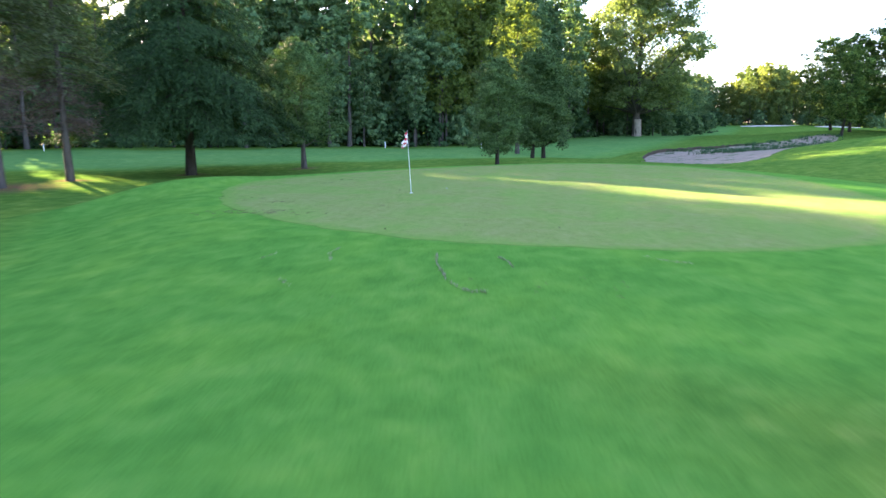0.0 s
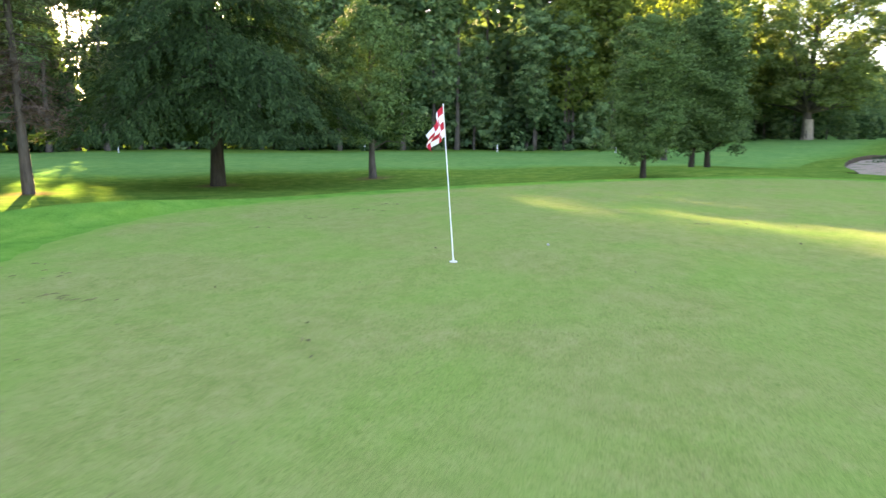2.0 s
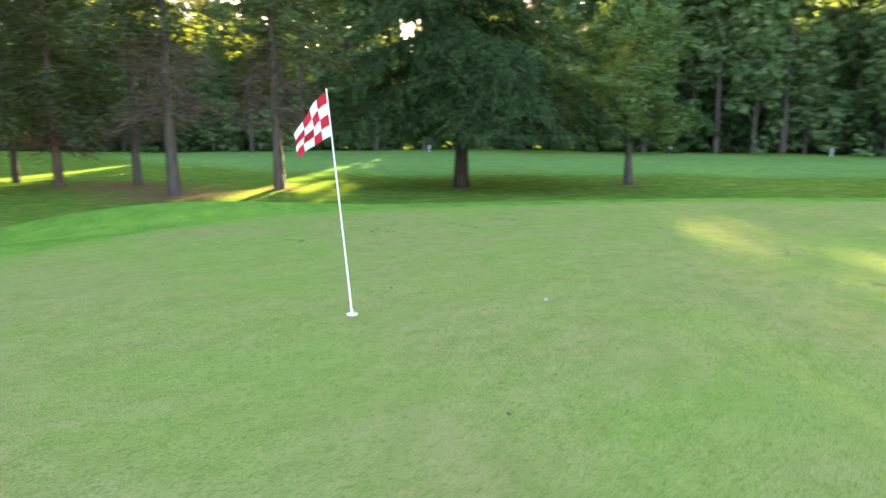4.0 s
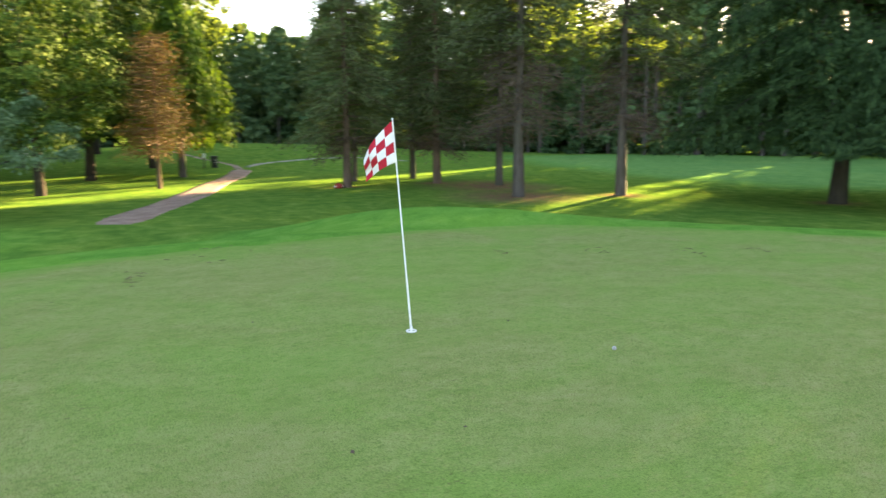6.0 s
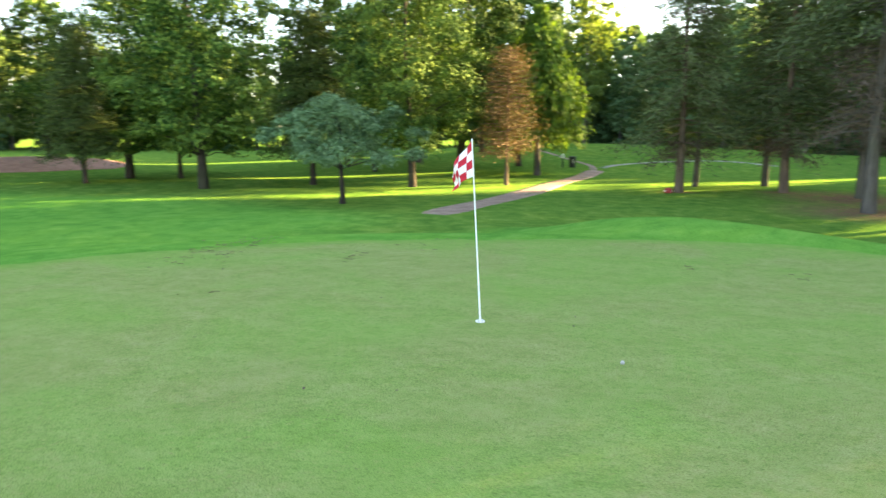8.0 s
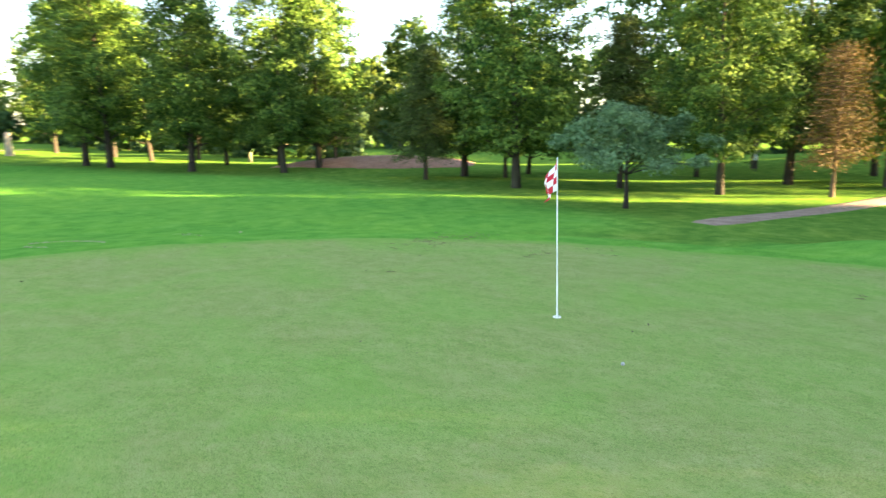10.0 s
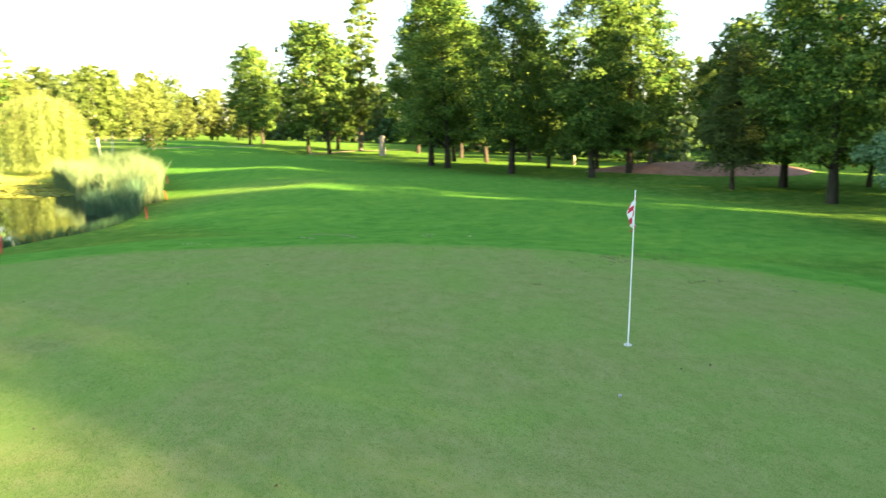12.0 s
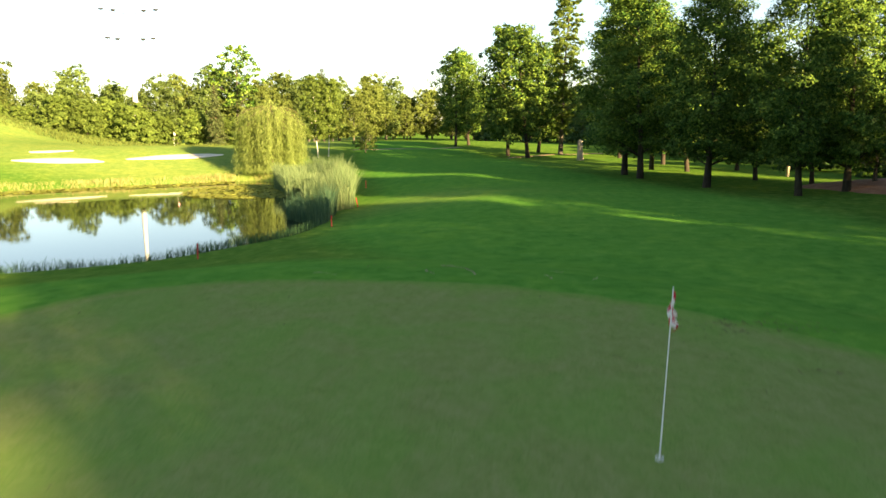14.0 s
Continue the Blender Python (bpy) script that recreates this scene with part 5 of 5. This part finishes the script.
for x, y, tilt in ((12.26, -24.6, (4, -3)), (7.1, -35.7, (-3, 2)), (6.0, -46.5, (2, 10)), (5.9, -60.5, (3, -2))):
    stake(x, y, 0.75, RED_PAINT, "red wooden water hazard stake in the bank", "red stakes", 0.07, tilt)
for x, y in ((-21.3, 68.0), (-6.2, 66.0), (6.0, 66.5), (-45, 58)):
    stake(x, y, 0.8, WHITE_PAINT, "white boundary stake before the wood", "white stakes", 0.09)
stake(-33.9, -56.8, 1.0, CREAM_PAINT, "cream board post behind the tree row", "", 0.25)

# tee marker
bm = bmesh.new()
bmesh.ops.create_uvsphere(bm, u_segments=16, v_segments=10, radius=0.2)
for v in bm.verts:
    v.co.z = max(v.co.z, -0.11) * 0.85
    v.co.x *= 1.25
tee = thing("tee_marker", pose(-28.05, 4.94, float(land(-28.05, 4.94)) + 0.09), "rounded red tee marker with a pale band", "tee marker")
part("body", bm, RED_PAINT, tee, smooth=True)
part("band", pole_bm(0.225, 0.225, -0.02, 0.03, 18), WHITE_PAINT, tee, "pale band")

# litter bin and ball washer by the path
binthing = thing("litter_bin", pose(-46.4, -0.2, float(land(-46.4, -0.2))), "dark litter bin with a white panel by the path", "litter bin")
part("body", pole_bm(0.22, 0.25, 0.0, 0.75, 16), DARK_PLASTIC, binthing)
part("rim", pole_bm(0.27, 0.27, 0.75, 0.81, 16), DARK_PLASTIC, binthing)
part("panel", box_bm((0.30, 0.03, 0.35), (0.26, 0.05, 0.45), 0.01), WHITE_PAINT, binthing, "white panel")
washer = thing("ball_washer", pose(-46.0, -0.9, float(land(-46.0, -0.9))), "white ball washer on a post", "ball washer")
part("post", pole_bm(0.05, 0.05, 0.0, 0.7, 10), DARK_PLASTIC, washer)
part("tank", box_bm((0.20, 0.20, 0.34), (0, 0, 0.86), 0.04), WHITE_PAINT, washer)
part("handle", pole_bm(0.02, 0.02, 1.05, 1.2, 8), DARK_PLASTIC, washer)
sign = thing("sign", pose(-47.0, -12.0, float(land(-47.0, -12.0)), 0, 0, 80), "white tee sign on two posts", "sign")
part("board", box_bm((0.35, 0.05, 0.8), (0, 0, 1.2), 0.01), WHITE_PAINT, sign)
for s in (-0.12, 0.12):
    part("post", pole_bm(0.035, 0.035, -0.1, 0.85, 8, (s, 0)), DARK_PLASTIC, sign)


def tilted_ring(big, small, at, tilt):
    bm = bmesh.new()
    m = Matrix.Translation(at) @ Matrix.Rotation(radians(-tilt), 4, "Y")
    rows = [[bm.verts.new(m @ Vector(((big + small * math.cos(b)) * math.cos(a), (big + small * math.cos(b)) * math.sin(a), small * math.sin(b))))
             for b in [k * math.pi / 3 for k in range(6)]] for a in [i * math.pi / 8 for i in range(16)]]
    for i in range(16):
        for k in range(6):
            bm.faces.new((rows[i][k], rows[(i + 1) % 16][k], rows[(i + 1) % 16][(k + 1) % 6], rows[i][(k + 1) % 6]))
    return bm


def golf_cart(x, y, turn):
    t = thing("golf_cart", pose(x, y, float(land(x, y)), 0, 0, turn), "dark golf cart parked far down the fairway", "golf cart")
    part("body", box_bm((2.2, 1.15, 0.42), (0, 0, 0.52), 0.08), DARK_PLASTIC, t)
    part("cowl", box_bm((0.5, 1.1, 0.5), (0.85, 0, 0.85), 0.08, 0.8), DARK_PLASTIC, t)
    part("seat", box_bm((0.5, 1.05, 0.2), (-0.2, 0, 0.85), 0.05), RED_PAINT, t, "red seat")
    part("backrest", box_bm((0.12, 1.05, 0.4), (-0.45, 0, 1.1), 0.04), RED_PAINT, t, "red backrest")
    part("steering_wheel", tilted_ring(0.17, 0.018, (0.55, 0.25, 1.15), 35), DARK_PLASTIC, t)
    part("windscreen_frame", box_bm((0.04, 1.05, 0.05), (0.66, 0, 1.45), 0.01), STEEL, t)
    part("roof", box_bm((1.7, 1.2, 0.07), (-0.1, 0, 1.85), 0.03), DARK_PLASTIC, t)
    for px in (-0.8, 0.65):
        for py in (-0.5, 0.5):
            part("roof_post", pole_bm(0.02, 0.02, 0.7, 1.83, 6, (px, py)), STEEL, t)
    for px in (-0.75, 0.78):
        for py in (-0.55, 0.55):
            bm = bmesh.new()
            bmesh.ops.create_cone(bm, cap_ends=True, segments=16, radius1=0.24, radius2=0.24, depth=0.2, matrix=Matrix.Translation((px, py, 0.24)) @ Matrix.Rotation(math.pi / 2, 4, "X"))
            wheel = part("wheel", bm, TYRE, t)
            bm = bmesh.new()
            bmesh.ops.create_cone(bm, cap_ends=True, segments=14, radius1=0.13, radius2=0.11, depth=0.215, matrix=Matrix.Translation((px, py, 0.24)) @ Matrix.Rotation(math.pi / 2, 4, "X"))
            part("rim", bm, STEEL, wheel, "grey metal rim")
    return t


golf_cart(9.4, -158.0, 10)


def pylon(x, y):
    """A pale tubular pylon with two cross-arms, insulator strings and wires."""
    t = thing("power_pylon", pose(x, y, float(land(x, y)), 0, 0, 6), "tall pale tubular power pylon with two cross-arms", "pylon")
    part("mast", pole_bm(0.75, 0.28, -0.5, 32.5, 20), STEEL, t, smooth=True)
    for z, w in ((24.6, 5.0), (31.0, 6.0)):
        for s in (-1, 1):
            v, f = tube([(0, 0, z), (s * w * 0.5, 0, z + 0.35), (s * w, 0, z + 0.9)], [0.2, 0.14, 0.07], 8)
            arm = mesh_object("cross_arm", np.array(v), f, STEEL, t, smooth=True)
            for q in (0.55, 1.0):
                v, f = tube([(s * w * q - 0.55, 0, z + 0.5 * q - 0.3), (s * w * q, 0, z + 0.5 * q - 0.45), (s * w * q + 0.55, 0, z + 0.5 * q - 0.3)], [0.12, 0.26, 0.12], 8)
                mesh_object("insulator", np.array(v), f, DARK_PLASTIC, arm, "dark insulator string")
            v, f = tube([(s * w, 0, z + 0.05), (s * w * 0.5, 0, z - 0.45), (0, 0, z - 1.1)], [0.06, 0.05, 0.06], 6)
            mesh_object("stay", np.array(v), f, DARK_PLASTIC, arm)
    return t


pylon(63.5, -167.0)

# thin windrows of dry clippings on the approach
for line, count in ((((1.0, -11.4), (1.0, -12.0), (1.1, -12.6), (1.2, -13.1), (1.5, -13.6), (1.8, -13.7)), 250), (((2.15, -11.7), (2.3, -12.0), (2.35, -12.4)), 55),
                    (((-1.0, -11.6), (-1.1, -11.1), (-1.0, -10.7)), 35), (((4.9, -11.7), (5.3, -12.1), (5.6, -12.2)), 45), (((-2.2, -10.8), (-2.45, -11.2)), 16), (((-1.8, -12.5), (-1.5, -12.95)), 26)):
    base = spline(line, 60, closed=False)
    at = base[twig_s.integers(0, 60, count)] + twig_s.normal(0, 0.014, (count, 2)) * twig_s.uniform(0.2, 1.6, (count, 1))
    p = np.stack([at[:, 0], at[:, 1], land(at[:, 0], at[:, 1]) + twig_s.uniform(0.005, 0.025, count)], -1)
    v, f = leaves(p, np.tile([0.1, -1.0, 0.02], (count, 1)), 0.08, 0.014, twig_s, 0.5, np.tile([0, 0, 1.0], (count, 1)))
    stuff("grass_clippings", (v, f), LEAF_DEAD, "thin windrow of dry grass clippings on the turf", "grass clippings")

# loose twigs and worn specks at the green's edge
twig_r = rng_for(33)
for x, y, n, spread in ((-4.3, -5.4, 85, 0.75), (-5.6, -1.6, 18, 0.8), (4.6, 4.9, 8, 1.2), (2.5, -14.0, 9, 1.6), (3.6, -13.4, 5, 0.8), (-3.1, 5.95, 9, 0.22), (-2.75, 7.15, 9, 0.22), (-3.8, 4.5, 6, 0.18), (-4.15, 2.95, 5, 0.15), (-3.4, -5.5, 30, 0.45), (-3.8, -2.9, 14, 0.35), (-0.7, -3.9, 3, 0.05)):
    pv, ff = [], []
    for k in range(n):
        cx, cy = x + twig_r.normal(0, spread), y + twig_r.normal(0, spread * 0.5)
        z = float(land(cx, cy)) + 0.018
        a, ln = twig_r.uniform(0, 6.28), twig_r.uniform(0.02, 0.07)
        v, f = tube([(cx - math.cos(a) * ln, cy - math.sin(a) * ln, z), (cx + 0.02, cy, z + 0.012), (cx + math.cos(a) * ln, cy + math.sin(a) * ln, z)], [0.003, 0.005, 0.002], 5)
        pv.append(v)
        ff.append(f)
    v, f = joined(list(zip(pv, ff)))
    tagged(mesh_object("fallen_twigs", np.array(v), f, SCAR), "scattered dry twigs and scraped turf on the grass", "twigs", kind="stuff")

# single dark leaves and worm casts lying on the putting green
speck_r = rng_for(91)
sx, sy = speck_r.uniform(-7, 16, 400), speck_r.uniform(-11, 18, 400)
keep = outside(sx, sy, GREEN) < -0.6
sx, sy = sx[keep][:70], sy[keep][:70]
sp = np.stack([sx, sy, land(sx, sy) + 0.018], -1)
v, f = leaves(sp, np.tile([1.0, 0.3, 0.0], (len(sp), 1)), 0.045, 0.03, speck_r, 0.8, np.tile([0, 0, 1.0], (len(sp), 1)))
stuff("fallen_leaves", (v, f), LEAF_TWIG, "single dark fallen leaves scattered over the putting green", "fallen leaves")
